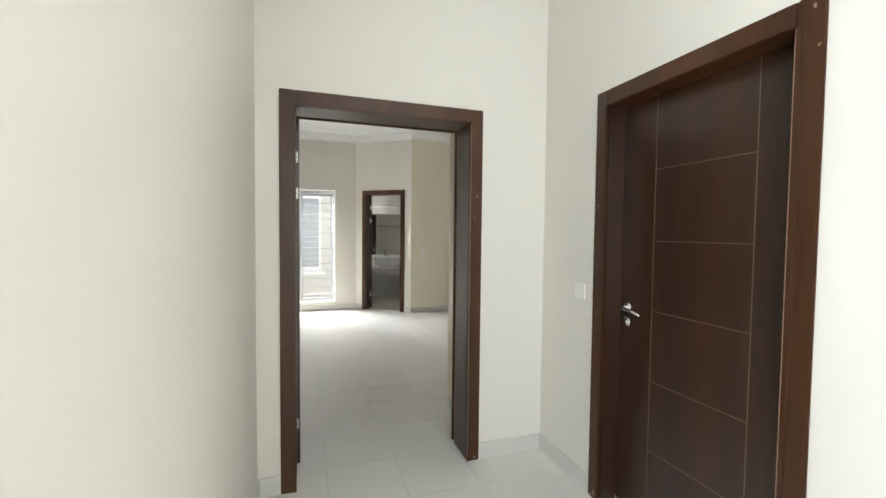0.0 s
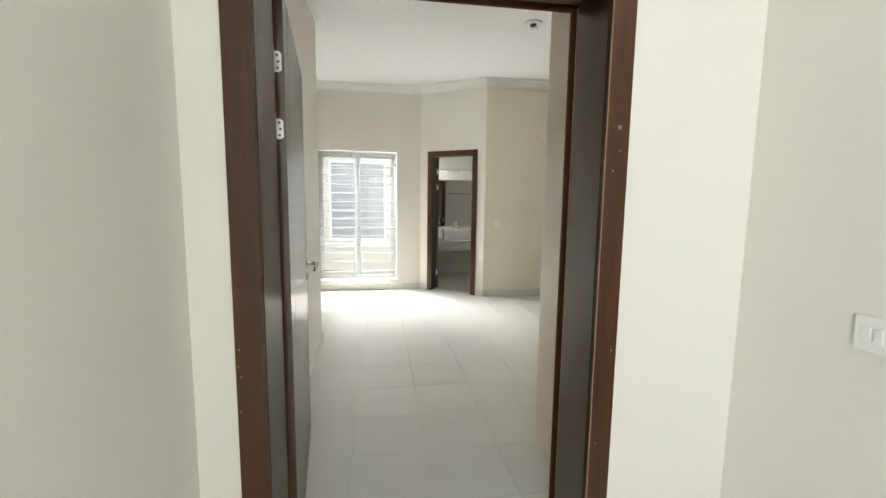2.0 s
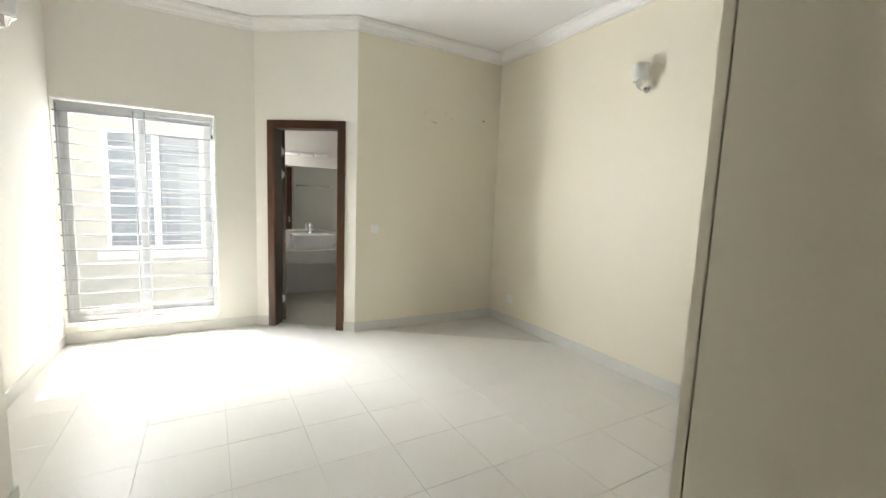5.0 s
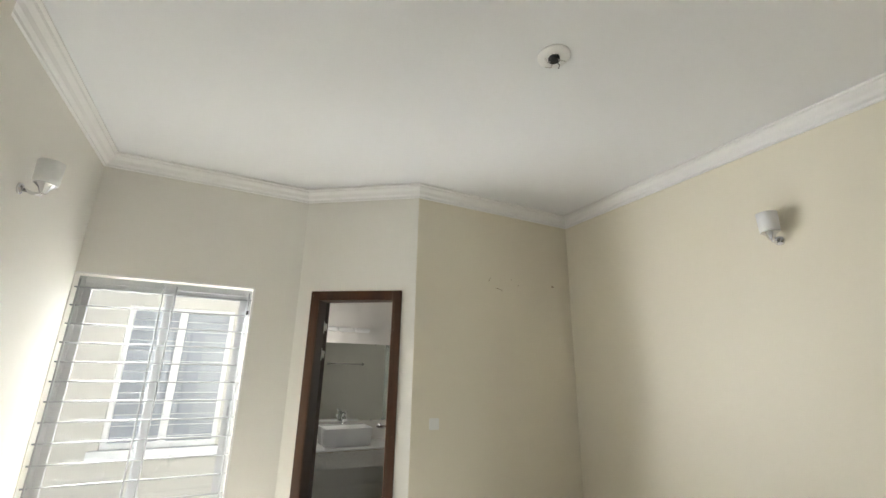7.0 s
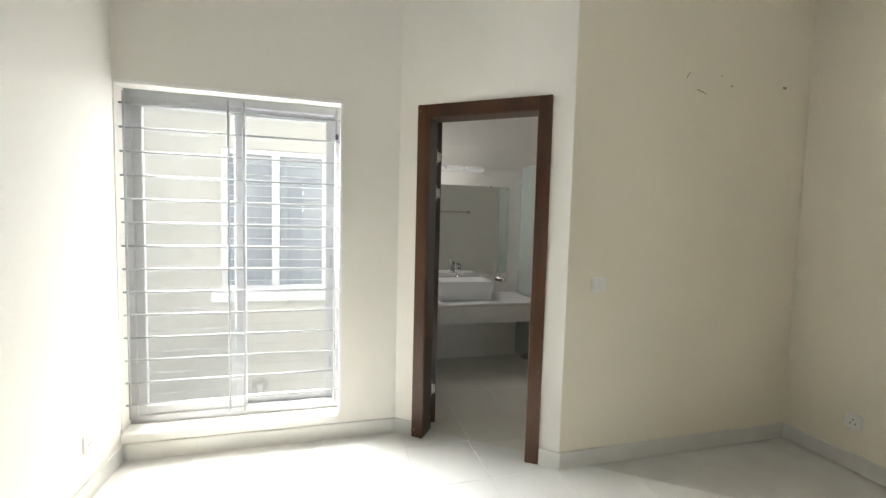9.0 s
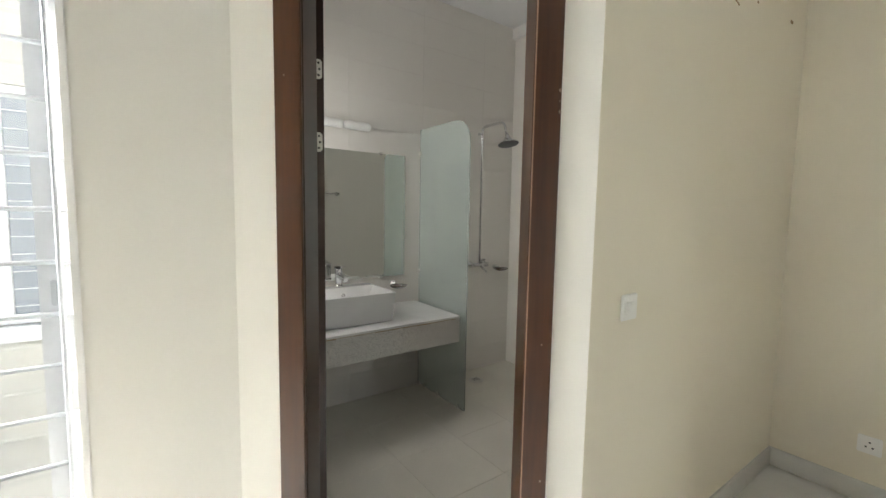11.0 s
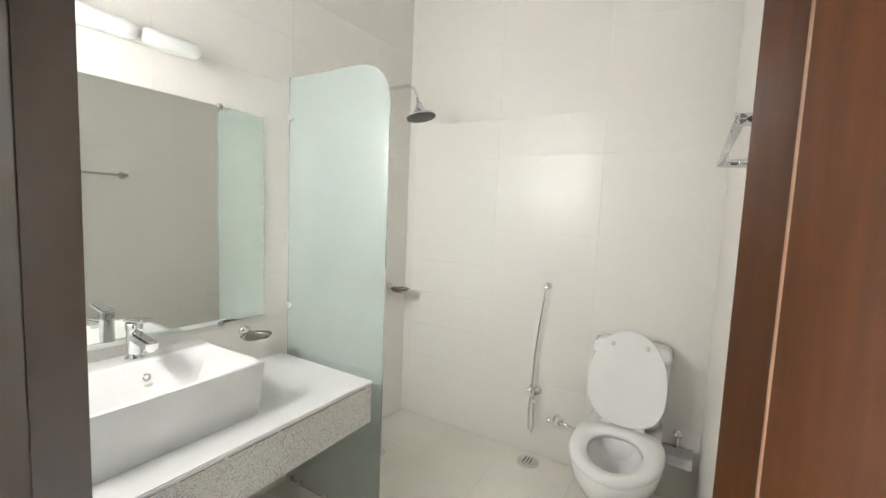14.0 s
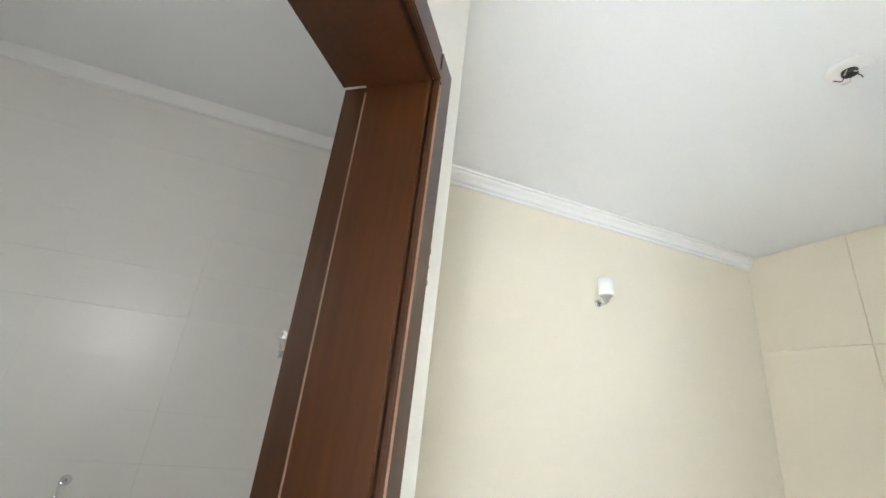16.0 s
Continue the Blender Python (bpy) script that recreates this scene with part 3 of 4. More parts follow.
HALL_D = Y_H1 - Y_H0
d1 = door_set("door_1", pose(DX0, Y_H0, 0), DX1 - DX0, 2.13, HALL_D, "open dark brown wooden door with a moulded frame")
W1 = DX1 - DX0 - 2 * CASE + 0.05
m1 = pose(CASE - 0.022, HALL_D + 0.004, 0, 0, 0, 96.8)
leaf = door_leaf(d1, m1 @ Matrix.Translation((0.0, 0, 0)), W1 + 0.012, 2.072, flip=-1, gx=(0.14, 0.84), rows=(0.20, 0.60, 0.99, 1.39, 1.79))
hinges(d1, CASE - 0.016, HALL_D + 0.0005, 96.8, (0.25, 1.62, 1.83))
strike(d1, DX1 - DX0 - CASE + 0.0275, HALL_D - 0.022, 1.0, -1)

d2 = door_set("door_2", Matrix.Translation((X_HR, -5.155, 0)) @ pose(0, 0, 0, 0, 0, -90), 1.0, 2.125, 0.15, "closed dark brown wooden door with thin pale grooves", back=False)
door_leaf(d2, Matrix.Translation((1.0 - CASE + 0.004, 0.106, 0)) @ pose(0, 0, 0, 0, 0, 180), 1.0 - 2 * CASE + 0.008, 2.072, gx=(0.22, 0.76), rows=(0.03, 0.365, 0.70, 1.037, 1.37, 1.707), handle_x=0.94, flip=-1)

m3 = Matrix.Translation(CH0 + CD * S1) @ Matrix(((-CD.x, CN.x, 0, 0), (-CD.y, CN.y, 0, 0), (0, 0, 1, 0), (0, 0, 0, 1)))
# linings toned by light: left one shaded dark, right one in frame wood
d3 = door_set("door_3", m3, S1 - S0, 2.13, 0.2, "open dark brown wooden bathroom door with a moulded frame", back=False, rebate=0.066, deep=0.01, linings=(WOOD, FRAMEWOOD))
OPEN3 = 124.0
door_leaf(d3, pose(CASE - 0.0352, 0.197, 0, 0, 0, OPEN3), S1 - S0 - 2 * CASE + 0.005, 2.072, flip=-1)
hinges(d3, CASE - 0.030, 0.198, OPEN3, (0.25, 1.60, 1.84))
strike(d3, S1 - S0 - CASE + 0.0275, 0.2 - 0.022, 1.0, -1)

rng = random.Random(9)


def chips(parent, spots):
    """Small paint chips and plaster smears on a casing: x, z, size."""
    for x, z, s in spots:
        n = 7
        o = [(x + s * rng.uniform(0.5, 1.0) * math.cos(2 * math.pi * k / n), z + 1.3 * s * rng.uniform(0.5, 1.0) * math.sin(2 * math.pi * k / n)) for k in range(n)]
        part("paint_chip", prism(bmesh.new(), o, 0.0, 0.0012, m=Matrix(((1, 0, 0, 0), (0, 0, -1, -0.0138), (0, 1, 0, 0), (0, 0, 0, 1)))), CHIP, parent, "small pale chip")


wd1 = DX1 - DX0
chips(d1, [(wd1 - 0.035, 1.617, 0.008), (wd1 - 0.05, 1.49, 0.004), (wd1 - 0.03, 1.55, 0.003), (wd1 - 0.02, 0.93, 0.004), (wd1 - 0.055, 0.62, 0.003), (wd1 - 0.03, 0.02, 0.009),
           (0.012, 0.98, 0.004), (0.008, 0.93, 0.003), (0.014, 0.90, 0.004), (0.010, 0.80, 0.004), (0.03, 0.60, 0.002)])
chips(d2, [(0.03, 1.55, 0.008), (0.04, 1.35, 0.004), (0.035, 1.22, 0.004), (0.03, 0.98, 0.005), (0.045, 0.03, 0.018), (0.02, 0.012, 0.012), (0.97, 2.09, 0.007), (0.985, 1.97, 0.006)])
chips(d3, [(S1 - S0 - 0.005, 1.72, 0.006), (S1 - S0 - 0.004, 1.66, 0.005), (S1 - S0 - 0.004, 1.69, 0.004), (S1 - S0 - 0.02, 0.55, 0.004), (S1 - S0 - 0.03, 0.98, 0.003), (0.02, 2.09, 0.006), (0.03, 1.75, 0.003), (0.05, 0.35, 0.003), (0.02, 0.05, 0.008)])

# ---- bedroom window ----
win = tagged(new("window_1"), "tall sliding aluminium window with two glass sashes", "window", kind="structure")
x0, x1, z0, z1 = WIN
YF = Y_W + 0.10
for a in ((x0, x0 + 0.04, z0, z1), (x1 - 0.04, x1, z0, z1), (x0 + 0.04, x1 - 0.04, z1 - 0.05, z1), (x0 + 0.04, x1 - 0.04, z0, z0 + 0.05)):
    part("window_frame", B(a[0], a[1], YF, YF + 0.09, a[2], a[3], bevel=0.003), ALU, win, "grey aluminium outer frame")
XM = (x0 + x1) / 2
for nm, a, b, y in (("sash", x0 + 0.03, XM + 0.035, YF + 0.01), ("sash", XM - 0.035, x1 - 0.03, YF + 0.05)):
    bm = bmesh.new()
    zb, zt = z0 + 0.04, z1 - 0.04
    box(bm, a, a + 0.055, y, y + 0.03, zb, zt, bevel=0.003)
    box(bm, b - 0.055, b, y, y + 0.03, zb, zt, bevel=0.003)
    box(bm, a + 0.055, b - 0.055, y + 0.001, y + 0.029, zb, zb + 0.06, bevel=0.003)
    box(bm, a + 0.055, b - 0.055, y + 0.001, y + 0.029, zt - 0.05, zt, bevel=0.003)
    sash = part(nm, bm, ALU, win, "sliding aluminium sash")
    pane = part("pane", B(a + 0.05, b - 0.05, y + 0.012, y + 0.017, zb + 0.05, zt - 0.04), GLASS, sash, "clear glass pane")
    pane.visible_shadow = False
for z in (1.10, 0.42):
    part("latch", B(x1 - 0.060, x1 - 0.047, YF + 0.040, YF + 0.052, z, z + 0.07, bevel=0.003), GRILLE, win, "small grey sash latch")
part("latch", B(x1 - 0.03, x1 - 0.012, Y_W + 0.03, Y_W + 0.045, 1.90, 1.935, bevel=0.002), DARK, win, "small dark sash latch")
part("window_sill", B(x0 + 0.002, x1 - 0.002, Y_W - 0.03, YF, z0 - 0.045, z0 - 0.002, bevel=0.004), SILL, win, "white marble sill slab")
part("reveal_trim", B(x0 - 0.0, x1 + 0.012, Y_W - 0.006, Y_W - 0.001, z1, z1 + 0.016, bevel=0.002), PLASTER, win)
part("reveal_trim", B(x1, x1 + 0.016, Y_W - 0.006, Y_W - 0.001, z0, z1, bevel=0.002), PLASTER, win)


def grille(name, label, m, w, zs, uprights, r=0.006):
    """Security bars across a window: x along the wall, z up."""
    g = thing(name, label, "window grille", m)
    for z in zs:
        bar = part("bar", tube(bmesh.new(), [(0, 0, z), (w, 0, z)], r, seg=8), GRILLE, g)
    for x in uprights:
        part("upright", tube(bmesh.new(), [(x, -0.010, zs[0] - 0.08), (x, -0.010, zs[-1] + 0.06)], r * 1.05, seg=8), GRILLE, g)
    return g


grille("window_grille", "grey painted steel security bars set in the window opening", pose(x0 - 0.005, Y_W + 0.05, 0), x1 - x0 + 0.01,
       [0.30 + 0.1325 * i for i in range(14)], (0.03, XM - x0 - 0.04, XM - x0 + 0.045, x1 - x0 - 0.02))

# ---- bathroom window ----
bwin = tagged(new("window_2"), "small bathroom window with a white frame and bars", "window", kind="structure")
for a in ((BWIN[0], BWIN[0] + 0.04, BWIN[2], BWIN[3]), (BWIN[1] - 0.04, BWIN[1], BWIN[2], BWIN[3]), (BWIN[0] + 0.04, BWIN[1] - 0.04, BWIN[3] - 0.04, BWIN[3]), (BWIN[0] + 0.04, BWIN[1] - 0.04, BWIN[2], BWIN[2] + 0.04)):
    part("window_frame", B(BX0 - 0.10, BX0 - 0.05, *a, bevel=0.003), ALU, bwin)
# opaque sheet, added to keep the outdoor fill lamps out of the bathroom
part("pane", B(BX0 - 0.19, BX0 - 0.18, BWIN[0], BWIN[1], BWIN[2], BWIN[3]), LAMPGLASS, bwin, "opaque white pane that blocks the outdoor lamps")
for i in range(4):
    part("bar", tube(bmesh.new(), [(BX0 - 0.035, BWIN[0], BWIN[2] + 0.13 * (i + 1)), (BX0 - 0.035, BWIN[1], BWIN[2] + 0.13 * (i + 1))], 0.006, seg=8), GRILLE, bwin)

# ---- wardrobe ----
wd = thing("wardrobe", "built-in cream laminate wardrobe reaching the ceiling", "wardrobe", pose(X_WD, Y_H1, 0))
WW, WDEP = X_R - X_WD, Y_WD - Y_H1
part("side_panel", B(0, 0.018, 0.002, WDEP - 0.022, 0.004, H - 0.004, bevel=0.001), WARDROBE, wd)
part("back_panel", B(0.018, WW - 0.002, 0.002, 0.012, 0.004, H - 0.004), WARDROBE, wd)
part("top_panel", B(0.018, WW - 0.002, 0.012, WDEP - 0.022, H - 0.03, H - 0.006), WARDROBE, wd)
part("plinth", B(0.018, WW - 0.002, WDEP - 0.06, WDEP - 0.045, 0.004, 0.08), WARDROBE, wd)
NDR = 3
for i in range(NDR):
    a, b = 0.0 + i * WW / NDR + 0.0015, (i + 1) * WW / NDR - 0.0015
    part("door", B(a, b, WDEP - 0.018, WDEP, 0.08, 2.205, bevel=0.0012), WARDROBE, wd, "cream laminate wardrobe door")
    part("loft_door", B(a, b, WDEP - 0.018, WDEP, 2.210, H - 0.008, bevel=0.0012), WARDROBE, wd, "cream laminate upper door")

# ---- neighbouring house and ground ----
setting("ground", B(-60, 60, -60, 60, -1.5, -1.3), GROUND, "pale paved ground between the houses")
YN = 3.7
nb = thing("neighbour_house", "cream painted neighbouring house with a white sliding window", "house", pose(0, YN, -1.3))
NX0, NX1, NZ0, NZ1 = -2.62, -1.34, 1.75, 3.56
bm = bmesh.new()
box(bm, -9, NX0, 0, 0.25, 0, 5.4)
box(bm, NX1, 9, 0, 0.25, 0, 5.4)
box(bm, NX0, NX1, 0, 0.25, 0, NZ0)
box(bm, NX0, NX1, 0, 0.25, NZ1, 5.4)
part("wall", bm, FACADE, nb, "cream painted plaster wall")
part("rear_wall", B(-9, 9, 5.75, 6.0, 0, 5.4), FACADE, nb)
part("roof", B(-9.1, 9.1, -0.05, 6.1, 5.4, 5.55), FACADE, nb, "flat roof edge")
part("plinth", B(-9, 9, -0.03, -0.001, 0, 0.3, bevel=0.01), GROUND, nb, "grey plinth band")
nw = part("window", B(NX0, NX1, 0.09, 0.11, NZ0, NZ1), FACADEGLASS, nb, "blue-grey glass sliding window")
XMN = (NX0 + NX1) / 2
for a in ((NX0, NX0 + 0.06, NZ0, NZ1), (NX1 - 0.06, NX1, NZ0, NZ1), (XMN - 0.045, XMN + 0.045, NZ0 + 0.06, NZ1 - 0.06), (NX0 + 0.06, NX1 - 0.06, NZ1 - 0.06, NZ1), (NX0 + 0.06, NX1 - 0.06, NZ0, NZ0 + 0.07)):
    part("frame", B(a[0], a[1], 0.04, 0.09, a[2], a[3], bevel=0.004), FACADEFRAME, nw, "white window frame")
part("sill", B(NX0 - 0.1, NX1 + 0.08, -0.07, 0.05, NZ0 - 0.12, NZ0, bevel=0.006), FACADEFRAME, nw, "white projecting sill")
for i in range(12):
    z = NZ0 + 0.14 + 0.135 * i
    part("bar", tube(bmesh.new(), [(NX0 + 0.05, 0.03, z), (NX1 - 0.05, 0.03, z)], 0.004, seg=6), FACADEFRAME, nw)

ps = thing("pipe_stub", "white water pipes coming out of a hole in the plastered wall", "pipe", pose(-2.16, YN, -0.78))
part("hole", lathe(bmesh.new(), [(0.10, 0.001), (0.10, 0.004), (0.09, 0.006)], m=pose(0, 0, 0, 90, 0, 0), seg=12), GROUND, ps, "rough grey patch")
for k, (dx, dz) in enumerate(((-0.03, -0.28), (0.0, -0.26), (0.03, -0.34))):
    part("pipe", tube(bmesh.new(), [(0.02 * k - 0.02, -0.005, 0.0), (0.02 * k - 0.02, -0.06, -0.01), (dx * 0.6, -0.08, -0.08), (dx * 2.5 + 0.04 * k, -0.07, dz)], 0.012, seg=8), RUBBER, ps, "white plastic pipe")

# ---- electrical fittings ----


def switch_plate(m, label, kind="switch", w=0.086, h=0.086):
    """A moulded plate on a wall: x across, z up, -y out of the wall."""
    t = thing("wall_switch" if kind == "switch" else "wall_socket", label, "light switch" if kind == "switch" else "socket", m)
    part("plate", B(-w / 2, w / 2, -0.010, -0.0005, -h / 2, h / 2, bevel=0.003), SWITCH, t)
    if kind == "switch":
        for k in (-1, 1):
            part("rocker", B(k * 0.013 - 0.010, k * 0.013 + 0.010, -0.014, -0.009, -0.02, 0.02, bevel=0.002), SWITCH, t)
    else:
        for dx, dz in ((0, 0.014), (-0.012, -0.010), (0.012, -0.010)):
            part("hole", tube(bmesh.new(), [(dx, -0.0106, dz), (dx, -0.0095, dz)], 0.0042, seg=10), DARK, t)
    return t


switch_plate(pose(0.199, 0, 1.072), "white plastic switch plate on the cream wall")
switch_plate(pose(X_HR, -5.041, 1.085, 0, 0, -90), "white plastic switch plate beside the closed door")
switch_plate(pose(X_P, -2.246, 1.041, 0, 0, 90), "white plastic switch plate on the passage wall")
switch_plate(pose(X_R, -0.386, 0.289, 0, 0, -90), "white three-hole socket low on the wall", "socket")
switch_plate(pose(X_L, 0.29, 0.29, 0, 0, 90), "white three-hole socket low beside the window", "socket")


def sconce(m):
    """A wall lamp: chrome back plate and arm, chrome cup, upright white glass shade. -y out of the wall."""
    s = thing("wall_lamp", "chrome wall lamp with an upright white glass shade", "wall lamp", m, "bedroom wall lamps")
    part("back_plate", lathe(bmesh.new(), [(0.03, 0), (0.03, 0.008), (0.024, 0.014), (0.012, 0.02)], m=pose(0, 0, -0.02, 90, 0, 0)), CHROME, s, "round chrome back plate")
    part("arm", tube(bmesh.new(), [(0, -0.015, -0.02), (0, -0.05, -0.035), (0, -0.085, -0.035), (0, -0.095, -0.01)], 0.009), CHROME, s, "curved chrome arm")
    part("cup", lathe(bmesh.new(), [(0.012, -0.03), (0.018, -0.022), (0.026, 0.0), (0.044, 0.016), (0.05, 0.020), (0.05, 0.024)], c=(0, -0.095, 0)), CHROME, s, "chrome cup")
    part("shade", lathe(bmesh.new(), [(0.03, 0.024), (0.053, 0.024), (0.056, 0.05), (0.058, 0.15), (0.055, 0.15), (0.052, 0.05), (0.03, 0.035)], c=(0, -0.095, 0)), LAMPGLASS, s, "white glass shade")
    return s


sc = sconce(pose(X_R, -1.905, 2.342, 0, 0, -90))
copy_thing(sc, pose(X_L, -0.475, 2.362, 0, 0, 90))

cl = thing("ceiling_outlet", "round white ceiling outlet cover with loose wires", "ceiling outlet", pose(-0.031, -1.844, H))
part("disc", lathe(bmesh.new(), [(0.085, -0.001), (0.085, -0.008), (0.078, -0.013), (0.03, -0.014)], seg=32), PLASTER, cl, "white round disc")
part("hub", lathe(bmesh.new(), [(0.03, -0.014), (0.03, -0.028), (0.022, -0.034)], seg=20), DARK, cl, "dark hub with terminals")
for k in range(5):
    a = k * 1.3
    part("wire", tube(bmesh.new(), [(0.02 * math.cos(a), 0.02 * math.sin(a), -0.03), (0.035 * math.cos(a), 0.035 * math.sin(a), -0.045), (0.06 * math.cos(a + 0.5), 0.055 * math.sin(a + 0.5), -0.038)], 0.0025, seg=6),
         (DARK, STEEL, SWITCH)[k % 3], cl)

for k, (x, z, w, h) in enumerate(((1.499, 2.315, 0.028, 0.014), (1.073, 2.282, 0.012, 0.008), (0.851, 2.225, 0.075, 0.004), (0.993, 2.333, 0.010, 0.006), (0.745, 2.31, 0.004, 0.04))):
    t = thing("wall_plug", "small dark fixing hole in the cream wall", "wall plug", pose(x, 0, z, 0, 8 * k, 0), "fixing marks")
    part("plug", B(-w / 2, w / 2, -0.003, 0.001, -h / 2, h / 2, bevel=0.001), STAIN, t)

# ---- vanity ----
CX0, CX1, CY0, CZ = BX0 + 0.002, 0.618, 1.415, 0.681
ct = thing("vanity_counter", "white stone vanity counter with a speckled granite apron", "counter", pose(0, BY1, 0))
part("countertop", B(CX0, CX1, CY0 - BY1, -0.001, CZ - 0.015, CZ, bevel=0.004), MARBLE, ct, "white polished stone top")
part("apron", B(CX0, CX1 - 0.004, CY0 - BY1 + 0.004, CY0 - BY1 + 0.026, CZ - 0.178, CZ - 0.0155, bevel=0.002), GRANITE, ct, "speckled grey granite apron")
rng = random.Random(4)
x = CX0 + 0.02
while x < CX1 - 0.05:
    w = rng.uniform(0.02, 0.09)
    bm = B(x, min(x + w, CX1 - 0.01), CY0 - BY1 + 0.0025, CY0 - BY1 + 0.0065, CZ - 0.017 - rng.uniform(0.0005, 0.005), CZ - 0.0152, bevel=0.001)
    part("joint_stain", bm, STAIN, ct, "rusty brown stain along the joint")
    x += w + rng.uniform(0.0, 0.012)

BXA, BXB, BYA, BYB, BZ = -0.327, 0.189, 1.533, 1.942, 0.867
ba = thing("basin", "white rectangular ceramic vessel basin on the counter", "basin", pose(0, 0, CZ + 0.001))


def basin_body():
    bm = bmesh.new()
    hh = BZ - CZ - 0.002
    outer0 = [(BXA + 0.015, BYA + 0.015), (BXB - 0.015, BYA + 0.015), (BXB - 0.015, BYB - 0.015), (BXA + 0.015, BYB - 0.015)]
    outer1 = [(BXA, BYA), (BXB, BYA), (BXB, BYB), (BXA, BYB)]
    rim = [(BXA + 0.018, BYA + 0.018), (BXB - 0.018, BYA + 0.018), (BXB - 0.018, BYB - 0.12), (BXA + 0.018, BYB - 0.12)]
    low = [(BXA + 0.10, BYA + 0.05), (BXB - 0.10, BYA + 0.05), (BXB - 0.10, BYB - 0.15), (BXA + 0.10, BYB - 0.15)]
    rings = [[bm.verts.new((x, y, z)) for x, y in o] for o, z in ((outer0, 0), (outer1, hh - 0.004), (outer1, hh), (rim, hh), (low, 0.06))]
    for a, b in zip(rings, rings[1:]):
        for k in range(4):
            bm.faces.new((a[k], a[(k + 1) % 4], b[(k + 1) % 4], b[k]))
    bm.faces.new(rings[0][::-1])
    bm.faces.new(rings[-1])
    bmesh.ops.recalc_face_normals(bm, faces=bm.faces)
    bmesh.ops.bevel(bm, geom=[e for e in bm.edges], offset=0.006, segments=3, affect="EDGES", clamp_overlap=True)
    for f in bm.faces:
        f.smooth = True
    return bm


part("bowl", basin_body(), CERAMIC, ba)
BCX = -0.05
part("overflow", lathe(bmesh.new(), [(0.013, 0), (0.013, 0.004), (0.008, 0.005), (0.006, 0.001)], m=pose(BCX, BYB - 0.130, 0.135, 70, 0, 0)), CHROME, ba, "chrome overflow ring")
part("emblem", lathe(bmesh.new(), [(0.014, 0.0), (0.014, 0.0012), (0.011, 0.0016)], sy=0.5, m=pose(BCX + 0.004, BYB - 0.136, 0.112, 70, 0, 0), seg=18), STEEL, ba, "small plain grey oval mark")
part("waste", lathe(bmesh.new(), [(0.03, 0.06), (0.03, 0.065), (0.022, 0.068)], c=(BCX, BYB - 0.2, 0)), CHROME, ba, "chrome waste")

fa = thing("faucet", "chrome single-lever faucet on the basin's back ledge", "faucet", pose(BCX, BYB - 0.055, BZ + 0.001))
part("body", lathe(bmesh.new(), [(0.029, 0), (0.029, 0.005), (0.0235, 0.009), (0.0225, 0.02), (0.0225, 0.092), (0.0245, 0.096), (0.0245, 0.118), (0.021, 0.122)], seg=24), CHROME, fa)
part("spout", prism(bmesh.new(), [(-0.019, 0.0), (0.019, 0.0), (0.0175, -0.105), (0.013, -0.118), (-0.013, -0.118), (-0.0175, -0.105)], -0.013, 0.013, m=pose(0, -0.012, 0.078, 6, 0, 0), bevel=0.005), CHROME, fa, "flat chrome spout")
part("aerator", lathe(bmesh.new(), [(0.011, 0.0), (0.0115, 0.012), (0.011, 0.016)], c=(0, -0.112, 0.043), seg=16), CHROME, fa)
part("lever", prism(bmesh.new(), [(-0.021, 0.024), (0.021, 0.024), (0.019, -0.085), (0.014, -0.094), (-0.014, -0.094), (-0.019, -0.085)], 0, 0.010, m=pose(0, 0, 0.125, -7, 0, 0), bevel=0.003), CHROME, fa, "flat chrome lever")

mi = thing("mirror", "large frameless rectangular wall mirror held by chrome clips", "mirror", pose(0, BY1, 0))
MX0, MX1, MZ0, MZ1 = -0.72, 0.513, 0.890, 1.783
bm = bmesh.new()
rings = [[bm.verts.new((x, y, z)) for x, z in ((MX0 + g, MZ0 + g), (MX1 - g, MZ0 + g), (MX1 - g, MZ1 - g), (MX0 + g, MZ1 - g))] for g, y in ((0, -0.003), (0, -0.0062), (0.019, -0.008))]
for ra, rb in zip(rings, rings[1:]):
    for k in range(4):
        bm.faces.new((ra[k], ra[(k + 1) % 4], rb[(k + 1) % 4], rb[k]))
bm.faces.new(rings[-1])
bm.faces.new(rings[0][::-1])
part("glass", bm, MIRROR, mi, "mirror glass with a ground edge")
for x in (-0.35, 0.31):
    for z in (MZ0, MZ1):
        part("clip", lathe(bmesh.new(), [(0.012, 0.001), (0.012, 0.010), (0.009, 0.014)], m=pose(x, 0, z, 90, 0, 0), seg=14), CHROME, mi, "small chrome clip")

vl = thing("vanity_light", "row of white glass shades over the mirror", "wall lamp", pose(-0.21, BY1, 1.945))
part("back_bar", B(-0.50, 0.42, -0.022, -0.001, -0.02, 0.03, bevel=0.004), PLASTER, vl, "white back bar")
CAPSULE = [(0.004, -0.098), (0.016, -0.096), (0.027, -0.088), (0.033, -0.074), (0.0345, -0.05), (0.033, -0.012), (0.031, 0.0), (0.033, 0.012), (0.0345, 0.05), (0.033, 0.074), (0.027, 0.088), (0.016, 0.096), (0.004, 0.098)]
for i in range(4):
    x = -0.28 + 0.20 * i
    shade = part("shade", lathe(bmesh.new(), CAPSULE, sx=0.86, sy=0.86, m=pose(x, -0.052, 0, 0, 90, 0), seg=20), LAMPGLASS, vl, "rounded white glass shade")
    part("holder", B(x - 0.012, x + 0.012, -0.03, -0.021, -0.016, 0.016, bevel=0.003), CHROME, shade)

